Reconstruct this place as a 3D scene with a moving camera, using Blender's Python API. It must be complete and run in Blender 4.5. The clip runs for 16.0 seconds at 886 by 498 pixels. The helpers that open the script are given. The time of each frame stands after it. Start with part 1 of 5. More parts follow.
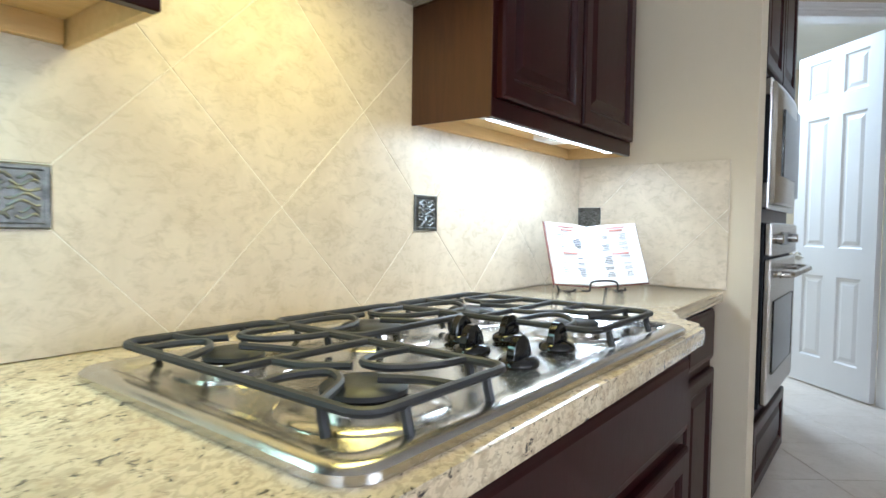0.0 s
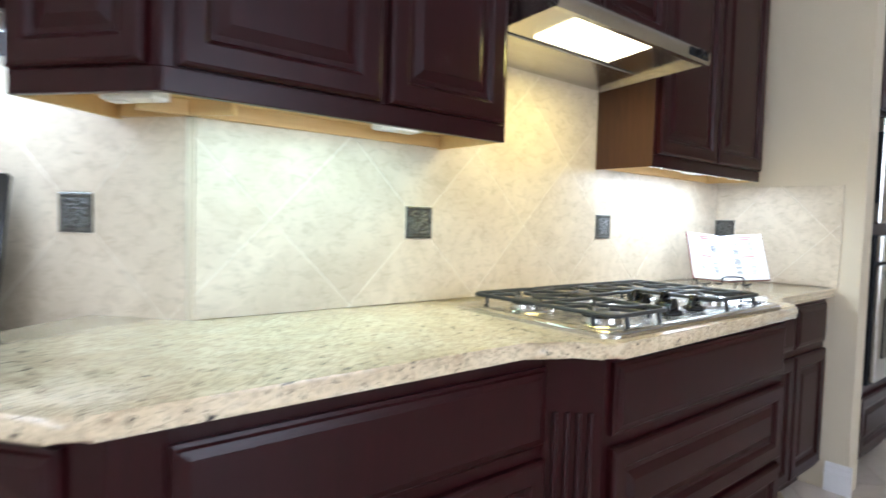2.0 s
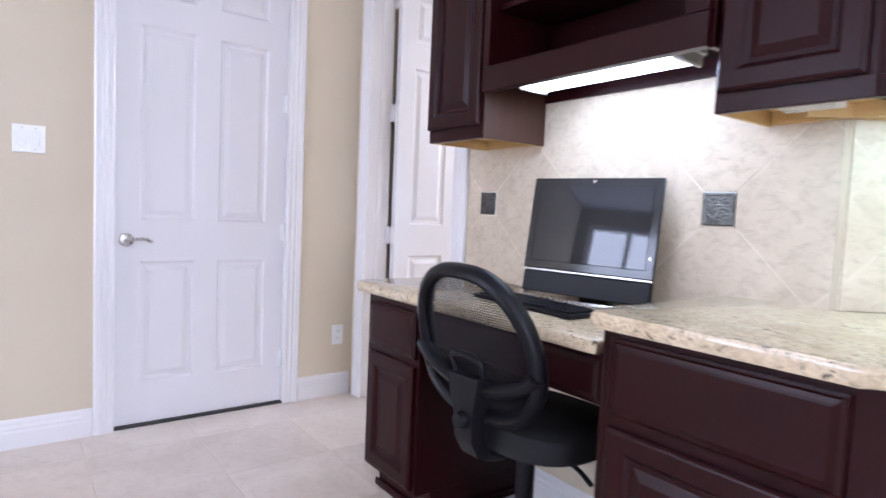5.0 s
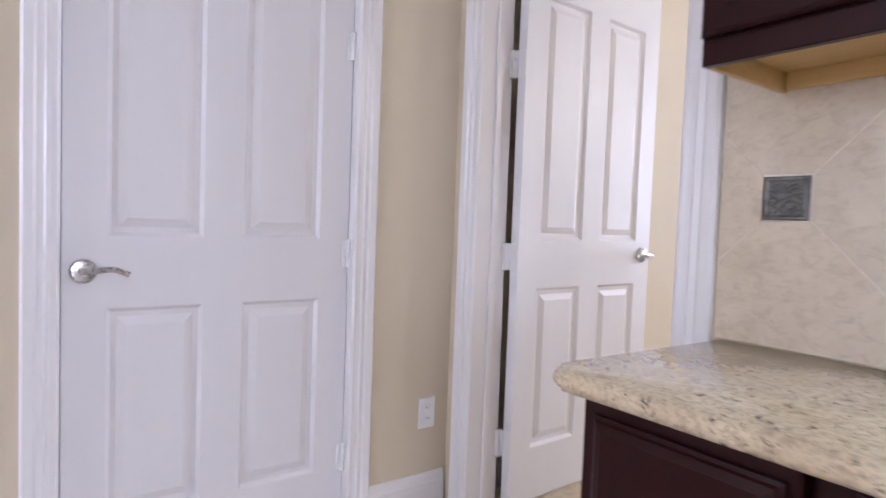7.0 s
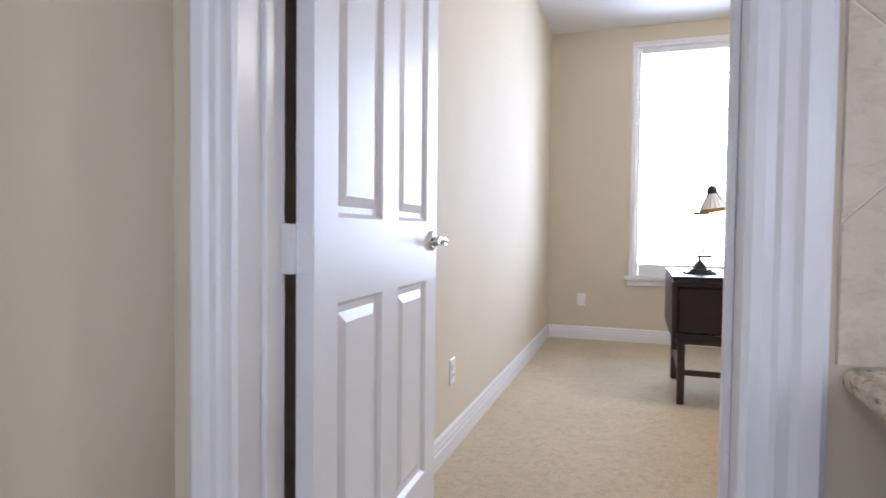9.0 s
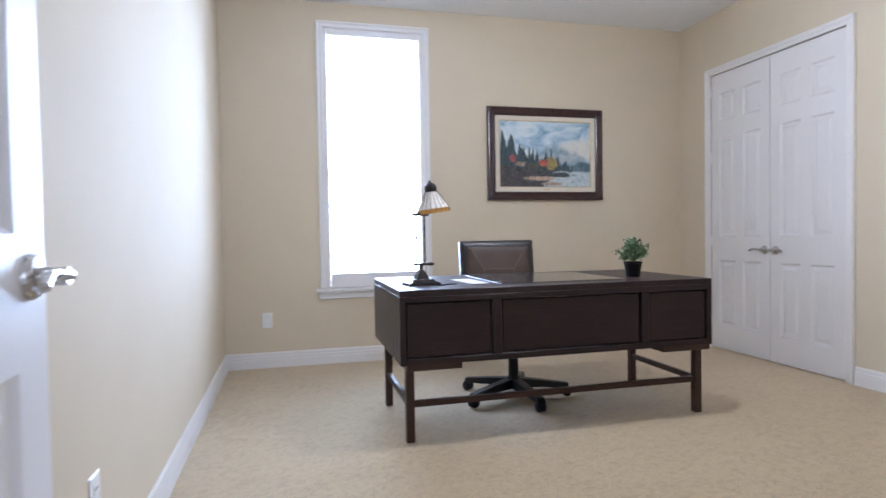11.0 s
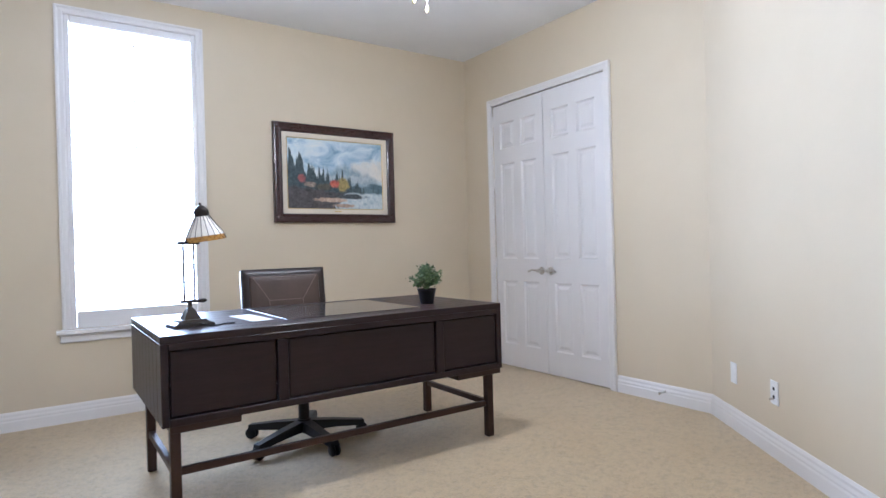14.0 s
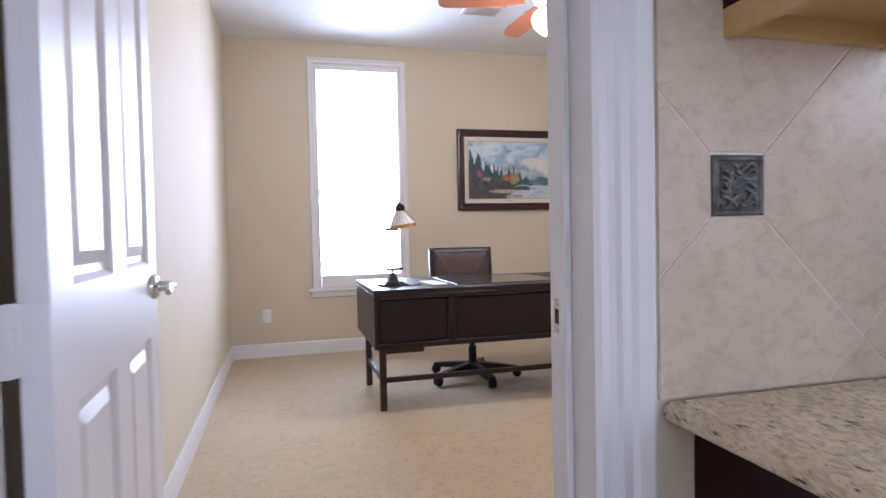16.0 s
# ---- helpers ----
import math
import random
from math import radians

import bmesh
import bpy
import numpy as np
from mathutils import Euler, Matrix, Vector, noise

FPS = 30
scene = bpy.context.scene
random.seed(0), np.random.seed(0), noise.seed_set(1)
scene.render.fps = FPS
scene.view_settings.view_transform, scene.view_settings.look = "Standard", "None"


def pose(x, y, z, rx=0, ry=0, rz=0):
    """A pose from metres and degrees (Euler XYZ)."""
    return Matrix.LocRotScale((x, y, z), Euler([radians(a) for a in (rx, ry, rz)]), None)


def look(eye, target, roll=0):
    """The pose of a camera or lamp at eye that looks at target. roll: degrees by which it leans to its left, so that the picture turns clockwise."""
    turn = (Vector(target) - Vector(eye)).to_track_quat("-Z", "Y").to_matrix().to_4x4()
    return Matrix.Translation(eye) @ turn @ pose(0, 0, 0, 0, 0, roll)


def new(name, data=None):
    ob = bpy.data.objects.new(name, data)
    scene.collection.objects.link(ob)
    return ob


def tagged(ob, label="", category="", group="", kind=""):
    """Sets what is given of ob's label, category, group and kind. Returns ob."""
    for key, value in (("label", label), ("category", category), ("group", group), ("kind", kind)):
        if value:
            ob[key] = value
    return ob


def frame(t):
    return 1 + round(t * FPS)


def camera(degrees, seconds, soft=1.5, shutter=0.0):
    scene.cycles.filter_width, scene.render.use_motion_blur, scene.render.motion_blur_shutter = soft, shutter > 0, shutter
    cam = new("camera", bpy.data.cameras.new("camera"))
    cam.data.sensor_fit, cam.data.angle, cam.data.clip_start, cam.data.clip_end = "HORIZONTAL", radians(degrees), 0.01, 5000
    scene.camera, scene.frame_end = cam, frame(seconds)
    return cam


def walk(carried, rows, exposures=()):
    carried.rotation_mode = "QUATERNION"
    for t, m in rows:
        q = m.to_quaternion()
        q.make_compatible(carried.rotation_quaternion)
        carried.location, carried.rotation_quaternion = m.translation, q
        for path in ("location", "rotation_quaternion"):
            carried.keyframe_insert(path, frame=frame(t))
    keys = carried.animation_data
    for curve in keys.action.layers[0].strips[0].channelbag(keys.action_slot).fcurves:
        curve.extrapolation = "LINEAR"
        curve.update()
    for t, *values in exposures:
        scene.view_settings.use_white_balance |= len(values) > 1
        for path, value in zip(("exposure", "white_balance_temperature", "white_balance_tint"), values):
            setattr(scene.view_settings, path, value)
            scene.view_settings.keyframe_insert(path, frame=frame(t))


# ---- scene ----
cam = camera(74.5, 16.0, 1.5, 0.4)
PATH = [
    (0, (0.136, 0.115, 1.124), (0.134, 2.114, 1.045), 0.9),
    (0.5, (0.101, -0.019, 1.159), (0.046, 1.978, 1.064), 1.2),
    (1, (0.086, -0.2, 1.181), (-0.011, 1.795, 1.083), 1.3),
    (1.5, (0.052, -0.443, 1.188), (-0.15, 1.545, 1.089), 1.5),
    (2, (-0.022, -0.759, 1.167), (-0.463, 1.189, 1.068), 1.6),
    (2.5, (-0.056, -1.044, 1.152), (-0.811, 0.805, 1.044), 1.8),
    (3, (0.023, -1.158, 1.135), (-1.117, 0.48, 1.01), 2.0),
    (3.5, (0.082, -1.24, 1.126), (-1.317, 0.182, 0.981), 2.3),
    (4, (0.068, -1.26, 1.119), (-1.442, 0.042, 0.965), 2.5),
    (4.5, (-0.083, -1.238, 1.12), (-1.639, 0.009, 0.963), 2.5),
    (5, (-0.331, -1.227, 1.122), (-1.926, -0.028, 0.99), 2.5),
    (5.2, (-0.431, -1.216, 1.113), (-2.049, -0.048, 0.981), 2.6),
    (7.3, (-1.816, -0.822, 1.068), (-3.449, 0.35, 0.985), 2.0),
    (7.5, (-1.932, -0.782, 1.048), (-3.502, 0.453, 0.962), 1.8),
    (8, (-2.242, -0.69, 1.026), (-3.549, 0.822, 0.953), 1.4),
    (8.5, (-2.424, -0.603, 0.993), (-3.352, 1.167, 0.918), 1.5),
    (9, (-2.613, -0.431, 1.004), (-3.243, 1.466, 0.938), 0.6),
    (9.5, (-2.776, -0.275, 1.003), (-3.055, 1.704, 0.937), -0.0),
    (10, (-2.881, -0.106, 1.004), (-2.828, 1.892, 0.936), -0.6),
    (10.2, (-2.897, -0.007, 1.002), (-2.755, 1.987, 0.935), -0.7),
    (12.3, (-2.805, 0.821, 1.058), (-1.848, 2.577, 1.034), -1.4),
    (12.5, (-2.764, 0.781, 1.058), (-1.769, 2.515, 1.038), -1.5),
    (13, (-2.734, 0.751, 1.062), (-1.617, 2.41, 1.045), -1.6),
    (13.5, (-2.74, 0.724, 1.065), (-1.586, 2.357, 1.053), -1.6),
    (14, (-2.78, 0.63, 1.073), (-1.644, 2.276, 1.064), -1.5),
    (14.5, (-2.833, 0.435, 1.064), (-1.842, 2.172, 1.062), -1.5),
    (15, (-2.851, 0.211, 1.075), (-2.064, 2.05, 1.052), -1.4),
    (15.5, (-2.878, -0.051, 1.079), (-2.205, 1.832, 1.036), -1.2),
    (16, (-2.907, -0.327, 1.099), (-2.386, 1.603, 1.037), -1.2),
]
EXPOSURE = [(0, -0.04, 5300, 7), (1.5, -0.03, 5350, 9), (2.5, 0.27, 5200, 11), (3.5, 0.26, 5300, 19), (5.2, 0.15, 5250, 21), (7.3, -0.22, 5500, 22), (8.5, -0.35, 5350, 18), (10, -0.39, 5000, 16), (13, -0.18, 4740, 13), (15, -0.24, 4980, 18), (16, -0.46, 5200, 22)]
walk(cam, [(t, look(eye, target, roll)) for t, eye, target, roll in PATH], EXPOSURE)

# ---- light ----
world = bpy.data.worlds.new("sky")
scene.world = world
world.use_nodes = True
wn = world.node_tree
sky = wn.nodes.new("ShaderNodeTexSky")
sky.sky_type, sky.sun_disc = "NISHITA", False
sky.sun_elevation, sky.sun_rotation = radians(48), radians(150)
wn.links.new(sky.outputs[0], wn.nodes["Background"].inputs[0])
wn.nodes["Background"].inputs[1].default_value = 0.12
sun = new("sun", bpy.data.lights.new("sun", "SUN"))
sun.data.energy, sun.data.angle, sun.data.color = 3.0, radians(0.5), (1.0, 0.95, 0.88)
sun.matrix_world = look((2, -6, 8), (0, 0, 0))


def area(name, m, sx, sy, watts, color):
    """A rectangular lamp that shines along its own -z."""
    d = bpy.data.lights.new(name, "AREA")
    d.shape, d.size, d.size_y, d.energy, d.color = "RECTANGLE", sx, sy, watts, color
    ob = new(name, d)
    ob.matrix_world = m
    return ob


def bulb(name, p, watts, color, radius=0.05):
    d = bpy.data.lights.new(name, "POINT")
    d.energy, d.color, d.shadow_soft_size = watts, color, radius
    ob = new(name, d)
    ob.location = p
    return ob


ANGLE = 52.4                                    # the stove wall's turn from the desk wall
CORNER = (-0.9, 0.44)
DESK = pose(0, 0.44, 0)                         # x along the wall, room at -y
STOVE = pose(CORNER[0], CORNER[1], 0, 0, 0, ANGLE)
KWALL = pose(-3.43, 0, 0, 0, 0, 90)
WINWALL = pose(0, 5.06, 0)
CLOSET = pose(0.57, 0, 0, 0, 0, -90)
RETURN = STOVE @ pose(2.59, 0, 0, 0, 0, -90)
CEIL = 2.82
BEND = pose(0.57, 2.628, 0, 0, 0, ANGLE + 180)
SIDE = pose(-3.39, 0, 0, 0, 0, 90)

# lamps of the place, with fills added where no source is seen
area("undercabinet_glow", STOVE @ pose(0.25, -0.2, 1.40), 0.75, 0.05, 2.0, (0.62, 1.0, 0.80))
area("undercabinet_glow", STOVE @ pose(1.98, -0.2, 1.385), 0.75, 0.05, 5.0, (0.88, 0.97, 1.0))
area("desk_glow", DESK @ pose(-1.495, -0.22, 1.545), 0.5, 0.12, 6.5, (0.78, 0.91, 1.0))
area("hood_glow", STOVE @ pose(1.085, -0.32, 1.70), 0.35, 0.14, 4.4, (1.0, 0.76, 0.13))
bulb("fan_bulb_light", (-1.33, 2.87, 2.20), 78, (1.0, 0.88, 0.70), 0.1)
area("office_window_light", pose(-2.22, 5.02, 1.64, 90, 0, 180), 0.7, 1.85, 50, (0.84, 0.92, 1.0)).data.spread = radians(125)
area("kitchen_daylight_fill", pose(-2.05, -4.93, 1.75, 90, 0, 0), 2.4, 1.6, 11, (1.0, 0.90, 0.87))
# no window is known on the east side; lamp added to brighten the room
area("kitchen_daylight_fill", pose(3.95, -2.0, 1.6, 90, 0, 90), 2.0, 1.6, 29, (1.0, 0.905, 0.89))
# fill added under the kitchen ceiling; no fixture is known there
area("kitchen_ceiling_fill", pose(0.9, -1.8, CEIL - 0.03), 1.2, 0.6, 18, (1.0, 0.89, 0.80))
# added fill that brightens the far hall and its door; no source seen
area("hall_fill", pose(2.25, 4.95, CEIL - 0.03), 0.6, 0.6, 75, (0.76, 0.89, 1.0))

# ---- materials ----


def nodes_of(name):
    m = bpy.data.materials.new(name)
    m.use_nodes = True
    t = m.node_tree
    return m, t, t.nodes["Principled BSDF"]


def noise_node(t, pos, scale, detail=4.0, rough=0.55, distort=0.0, stretch=None):
    n = t.nodes.new("ShaderNodeTexNoise")
    n.inputs["Scale"].default_value, n.inputs["Detail"].default_value = scale, detail
    n.inputs["Roughness"].default_value, n.inputs["Distortion"].default_value = rough, distort
    src = pos
    if stretch:
        mp = t.nodes.new("ShaderNodeMapping")
        mp.inputs["Scale"].default_value = stretch
        mp.inputs["Rotation"].default_value = (0, 0, 0)
        t.links.new(pos, mp.inputs[0])
        src = mp.outputs[0]
    t.links.new(src, n.inputs["Vector"])
    return n.outputs[0]


def ramp(t, fac, stops):
    r = t.nodes.new("ShaderNodeValToRGB")
    e = r.color_ramp.elements
    while len(e) < len(stops):
        e.new(0.5)
    for el, (p, c) in zip(e, stops):
        el.position, el.color = p, (*c, 1)
    t.links.new(fac, r.inputs[0])
    return r.outputs[0]


def mixed(t, fac, a, b, blend="MIX"):
    n = t.nodes.new("ShaderNodeMix")
    n.data_type, n.blend_type = "RGBA", blend
    for s, v in ((n.inputs[0], fac), (n.inputs[6], a), (n.inputs[7], b)):
        if isinstance(v, (int, float)):
            s.default_value = v
        elif isinstance(v, tuple):
            s.default_value = (*v, 1)
        else:
            t.links.new(v, s)
    return n.outputs[2]


def where(t, local=False):
    if local:
        return t.nodes.new("ShaderNodeTexCoord").outputs["Object"]
    return t.nodes.new("ShaderNodeNewGeometry").outputs["Position"]


def bumped(t, b, height, strength, dist):
    n = t.nodes.new("ShaderNodeBump")
    n.inputs["Strength"].default_value, n.inputs["Distance"].default_value = strength, dist
    t.links.new(height, n.inputs["Height"])
    t.links.new(n.outputs[0], b.inputs["Normal"])


def surface(name, dark, light, scale=6.0, rough=0.5, metal=0.0, bump=0.1, dist=0.002, fine=90.0, stretch=None, local=False, coat=0.0, spread=0.1):
    """A plain stuff with variation at two scales."""
    m, t, b = nodes_of(name)
    p = where(t, local)
    big = noise_node(t, p, scale, 5.0, 0.6, 0.3, stretch)
    small = noise_node(t, p, fine, 3.0, 0.6, 0.0, stretch)
    col = ramp(t, big, [(0.3, dark), (0.7, light)])
    col = mixed(t, 0.18, col, ramp(t, small, [(0.3, dark), (0.7, light)]))
    t.links.new(col, b.inputs["Base Color"])
    rr = ramp(t, small, [(0.25, (rough - spread * 0.5,) * 3), (0.75, (rough + spread * 0.5,) * 3)])
    t.links.new(rr, b.inputs["Roughness"])
    b.inputs["Metallic"].default_value = metal
    b.inputs["Coat Weight"].default_value = coat
    b.inputs["Coat Roughness"].default_value = 0.12
    if bump:
        bumped(t, b, small, bump, dist)
    return m


def glow(name, color, strength):
    m, t, b = nodes_of(name)
    b.inputs["Base Color"].default_value = (0.8, 0.8, 0.8, 1)
    b.inputs["Emission Color"].default_value = (*color, 1)
    b.inputs["Emission Strength"].default_value = strength
    return m


def granite_mat():
    m, t, b = nodes_of("granite")
    p = where(t)
    cloud = noise_node(t, p, 9.0, 4.0, 0.6, 0.5)
    grain = noise_node(t, p, 110.0, 4.0, 0.65, 0.8, (1.0, 0.55, 1.0))
    speck = noise_node(t, p, 85.0, 4.0, 0.65, 0.8, (1.0, 0.6, 1.0))
    rust = noise_node(t, p, 45.0, 4.0, 0.6, 0.6)
    col = ramp(t, cloud, [(0.3, (0.62, 0.50, 0.32)), (0.7, (0.76, 0.65, 0.45))])
    col = mixed(t, ramp(t, rust, [(0.55, (0, 0, 0)), (0.72, (0.6, 0.6, 0.6))]), col, (0.40, 0.27, 0.17))
    col = mixed(t, ramp(t, grain, [(0.42, (0.5,) * 3), (0.53, (0, 0, 0))]), col, (0.32, 0.25, 0.17))
    col = mixed(t, ramp(t, speck, [(0.335, (1, 1, 1)), (0.41, (0, 0, 0))]), col, (0.045, 0.04, 0.038))
    t.links.new(col, b.inputs["Base Color"])
    b.inputs["Roughness"].default_value = 0.13
    b.inputs["Coat Weight"].default_value = 0.3
    bumped(t, b, grain, 0.03, 0.001)
    return m


def splash_mat():
    m, t, b = nodes_of("travertine_tile")
    p = where(t)
    info = t.nodes.new("ShaderNodeObjectInfo")
    cloud = noise_node(t, p, 5.0, 5.0, 0.65, 0.8)
    pit = noise_node(t, p, 26.0, 6.0, 0.72, 0.6, (1.0, 1.0, 1.5))
    col = ramp(t, cloud, [(0.3, (0.515, 0.435, 0.325)), (0.7, (0.665, 0.58, 0.455))])
    col = mixed(t, ramp(t, pit, [(0.33, (0.5,) * 3), (0.52, (0, 0, 0))]), col, (0.36, 0.295, 0.20))
    tone = ramp(t, info.outputs["Random"], [(0.0, (0.95, 0.94, 0.92)), (1.0, (1.03, 1.02, 1.0))])
    col = mixed(t, 1.0, col, tone, "MULTIPLY")
    t.links.new(col, b.inputs["Base Color"])
    b.inputs["Roughness"].default_value = 0.42
    bumped(t, b, pit, 0.04, 0.002)
    return m


def floor_mat():
    m, t, b = nodes_of("floor_tile")
    p = where(t)
    info = t.nodes.new("ShaderNodeObjectInfo")
    cloud = noise_node(t, p, 3.5, 6.0, 0.65, 1.0)
    vein = noise_node(t, p, 22.0, 5.0, 0.7, 1.0)
    col = ramp(t, cloud, [(0.3, (0.60, 0.52, 0.44)), (0.7, (0.71, 0.63, 0.55))])
    col = mixed(t, ramp(t, vein, [(0.35, (0.3,) * 3), (0.5, (0, 0, 0))]), col, (0.47, 0.38, 0.29))
    tone = ramp(t, info.outputs["Random"], [(0.0, (0.93, 0.92, 0.91)), (1.0, (1.02, 1.02, 1.02))])
    t.links.new(mixed(t, 1.0, col, tone, "MULTIPLY"), b.inputs["Base Color"])
    b.inputs["Roughness"].default_value = 0.3
    bumped(t, b, vein, 0.05, 0.002)
    return m


def carpet_mat():
    m, t, b = nodes_of("carpet")
    p = where(t)
    cloud = noise_node(t, p, 2.5, 4.0, 0.6, 0.4)
    tuft = noise_node(t, p, 135.0, 3.0, 0.75, 0.6)
    lump = noise_node(t, p, 34.0, 4.0, 0.7, 0.5)
    col = ramp(t, cloud, [(0.3, (0.66, 0.52, 0.305)), (0.7, (0.74, 0.595, 0.365))])
    col = mixed(t, 0.5, col, ramp(t, tuft, [(0.32, (0.40, 0.315, 0.19)), (0.7, (0.76, 0.62, 0.41))]))
    col = mixed(t, ramp(t, lump, [(0.36, (0.35,) * 3), (0.52, (0, 0, 0))]), col, (0.33, 0.255, 0.165))
    t.links.new(col, b.inputs["Base Color"])
    b.inputs["Roughness"].default_value = 0.95
    b.inputs["Sheen Weight"].default_value = 0.2
    bumped(t, b, mixed(t, 0.5, tuft, lump), 1.0, 0.018)
    return m


def wood_mat(name, dark, light, rough, coat=0.0, along="z", fine=1.0):
    m, t, b = nodes_of(name)
    p = where(t, True)
    st = {"z": (14, 14, 1.2), "x": (1.2, 14, 14)}[along]
    grain = noise_node(t, p, 4.0 * fine, 6.0, 0.65, 0.8, st)
    pore = noise_node(t, p, 22.0 * fine, 3.0, 0.6, 0.0, st)
    cloud = noise_node(t, p, 3.0, 3.0, 0.5)
    col = ramp(t, grain, [(0.3, dark), (0.72, light)])
    col = mixed(t, ramp(t, cloud, [(0.35, (0.35,) * 3), (0.65, (0, 0, 0))]), col, dark)
    t.links.new(col, b.inputs["Base Color"])
    t.links.new(ramp(t, pore, [(0.3, (rough - 0.025,) * 3), (0.7, (rough + 0.035,) * 3)]), b.inputs["Roughness"])
    b.inputs["Coat Weight"].default_value = coat
    b.inputs["Coat Roughness"].default_value = 0.18
    bumped(t, b, pore, 0.02, 0.0004)
    return m


def plain(name, color, rough=0.4, metal=0.0):
    return surface(name, tuple(c * 0.9 for c in color), tuple(min(1, c * 1.08) for c in color), 12.0, rough, metal, 0.03, 0.0005)


M_WALL = surface("wall_paint", (0.60, 0.52, 0.385), (0.64, 0.56, 0.42), 1.5, 0.75, 0, 0.12, 0.0015, 130)
M_CEIL = surface("ceiling_paint", (0.74, 0.74, 0.75), (0.79, 0.79, 0.80), 2.0, 0.85, 0, 0.2, 0.002, 110)
M_WHITE = surface("white_gloss_paint", (0.74, 0.72, 0.71), (0.75, 0.73, 0.72), 1.5, 0.3, 0, 0.0, 0.0004, 60, None, False, 0.0, 0.02)
M_DOORW = surface("white_door_paint", (0.715, 0.697, 0.697), (0.735, 0.717, 0.717), 1.5, 0.40, 0, 0.03, 0.0006, 60, (6, 6, 0.7), True, 0.0, 0.02)
M_CAB = wood_mat("dark_cherry", (0.0155, 0.0021, 0.0028), (0.023, 0.0032, 0.0040), 0.30, 0.0)
M_CAB.node_tree.nodes["Principled BSDF"].inputs["Specular IOR Level"].default_value = 0.18
# end brown: veneer tone by the hood, painted strip-light wash by the shelves
M_CABIN = wood_mat("cabinet_end_brown", (0.030, 0.009, 0.0035), (0.064, 0.021, 0.007), 0.4, 0.0)
M_RAW = wood_mat("raw_maple", (0.55, 0.36, 0.14), (0.66, 0.46, 0.2), 0.5, 0.0, "x")
M_GRAN = granite_mat()
M_SPLASH = splash_mat()
M_GROUT = surface("grout", (0.72, 0.67, 0.57), (0.79, 0.74, 0.64), 20, 0.8, 0, 0.1, 0.001)
M_FGROUT = surface("floor_grout", (0.60, 0.52, 0.43), (0.66, 0.58, 0.49), 20, 0.8, 0, 0.1, 0.001)
M_FLOOR = floor_mat()
M_CARPET = carpet_mat()
# pewter of the plate, darker than the scrolls so the gaps between them show
M_PEWTER = surface("pewter_tile", (0.06, 0.06, 0.055), (0.20, 0.20, 0.185), 60, 0.35, 0.9, 0.3, 0.002, 140)
M_STEEL = surface("brushed_steel", (0.50, 0.48, 0.45), (0.60, 0.58, 0.55), 4, 0.24, 1.0, 0.04, 0.0005, 200, (0.3, 8, 8), True)
M_NICKEL = surface("satin_nickel", (0.50, 0.48, 0.45), (0.58, 0.56, 0.53), 8, 0.28, 1.0, 0.02, 0.0003)
M_NICKELD = surface("scroll_pewter", (0.13, 0.13, 0.125), (0.25, 0.25, 0.24), 40, 0.5, 0.9, 0.1, 0.001)
M_IRON = surface("cast_iron", (0.022, 0.022, 0.023), (0.035, 0.035, 0.036), 30, 0.5, 0.0, 0.25, 0.001, 260)
M_BLACKG = plain("black_gloss", (0.008, 0.008, 0.009), 0.12)
M_BLACK = plain("black_plastic", (0.005, 0.005, 0.007), 0.4)
M_BLACK.node_tree.nodes["Principled BSDF"].inputs["Specular IOR Level"].default_value = 0.25
M_BLACKM = surface("black_mesh_fabric", (0.003, 0.003, 0.004), (0.006, 0.006, 0.008), 30, 0.8, 0, 0.5, 0.001, 400)
M_LEATHER = surface("brown_leather", (0.045, 0.026, 0.019), (0.075, 0.045, 0.034), 8, 0.36, 0, 0.35, 0.002, 220)
M_LEATHD = surface("dark_leather", (0.014, 0.009, 0.008), (0.024, 0.016, 0.014), 8, 0.34, 0, 0.3, 0.002, 220)
M_DESK = wood_mat("espresso_wood", (0.015, 0.0082, 0.0090), (0.029, 0.0155, 0.0158), 0.36, 0.05, "x", 0.8)
M_DESK.node_tree.nodes["Principled BSDF"].inputs["Specular IOR Level"].default_value = 0.25
M_DESKIRON = surface("rust_brown_metal", (0.035, 0.019, 0.014), (0.058, 0.032, 0.024), 10, 0.45, 0.5, 0.1, 0.001)
M_PAPER = surface("paper", (0.80, 0.80, 0.81), (0.85, 0.85, 0.86), 4, 0.6, 0, 0.02, 0.0003)
M_RED = plain("red_ink", (0.68, 0.34, 0.30), 0.6)
M_COVER = plain("maroon_board", (0.16, 0.05, 0.04), 0.5)
M_INK = plain("grey_ink", (0.42, 0.42, 0.45), 0.6)
M_SCREEN = plain("dark_screen", (0.010, 0.011, 0.016), 0.025)
M_PLATE = plain("white_plate", (0.80, 0.80, 0.79), 0.3)
M_TUBE = glow("lit_tube", (0.93, 0.98, 1.0), 9.0)
M_TUBEW = glow("lit_hood_lens", (1.0, 0.86, 0.50), 6.0)
M_BULB = glow("lit_bulb", (1.0, 0.93, 0.80), 14.0)
M_DAY = glow("bright_daylight", (0.93, 0.97, 1.0), 9.0)
# near-black that paints the shade inside holes, slots, the closet and the duct
M_DARK = plain("dark_gap", (0.03, 0.028, 0.026), 0.8)

# ---- building helpers ----


def thing(name, m, label, category, group="", kind=""):
    """An empty at the base of a thing, that its parts hang from."""
    ob = new(name)
    ob.matrix_world = m
    ob.empty_display_size = 0.1
    return tagged(ob, label, category, group, kind)


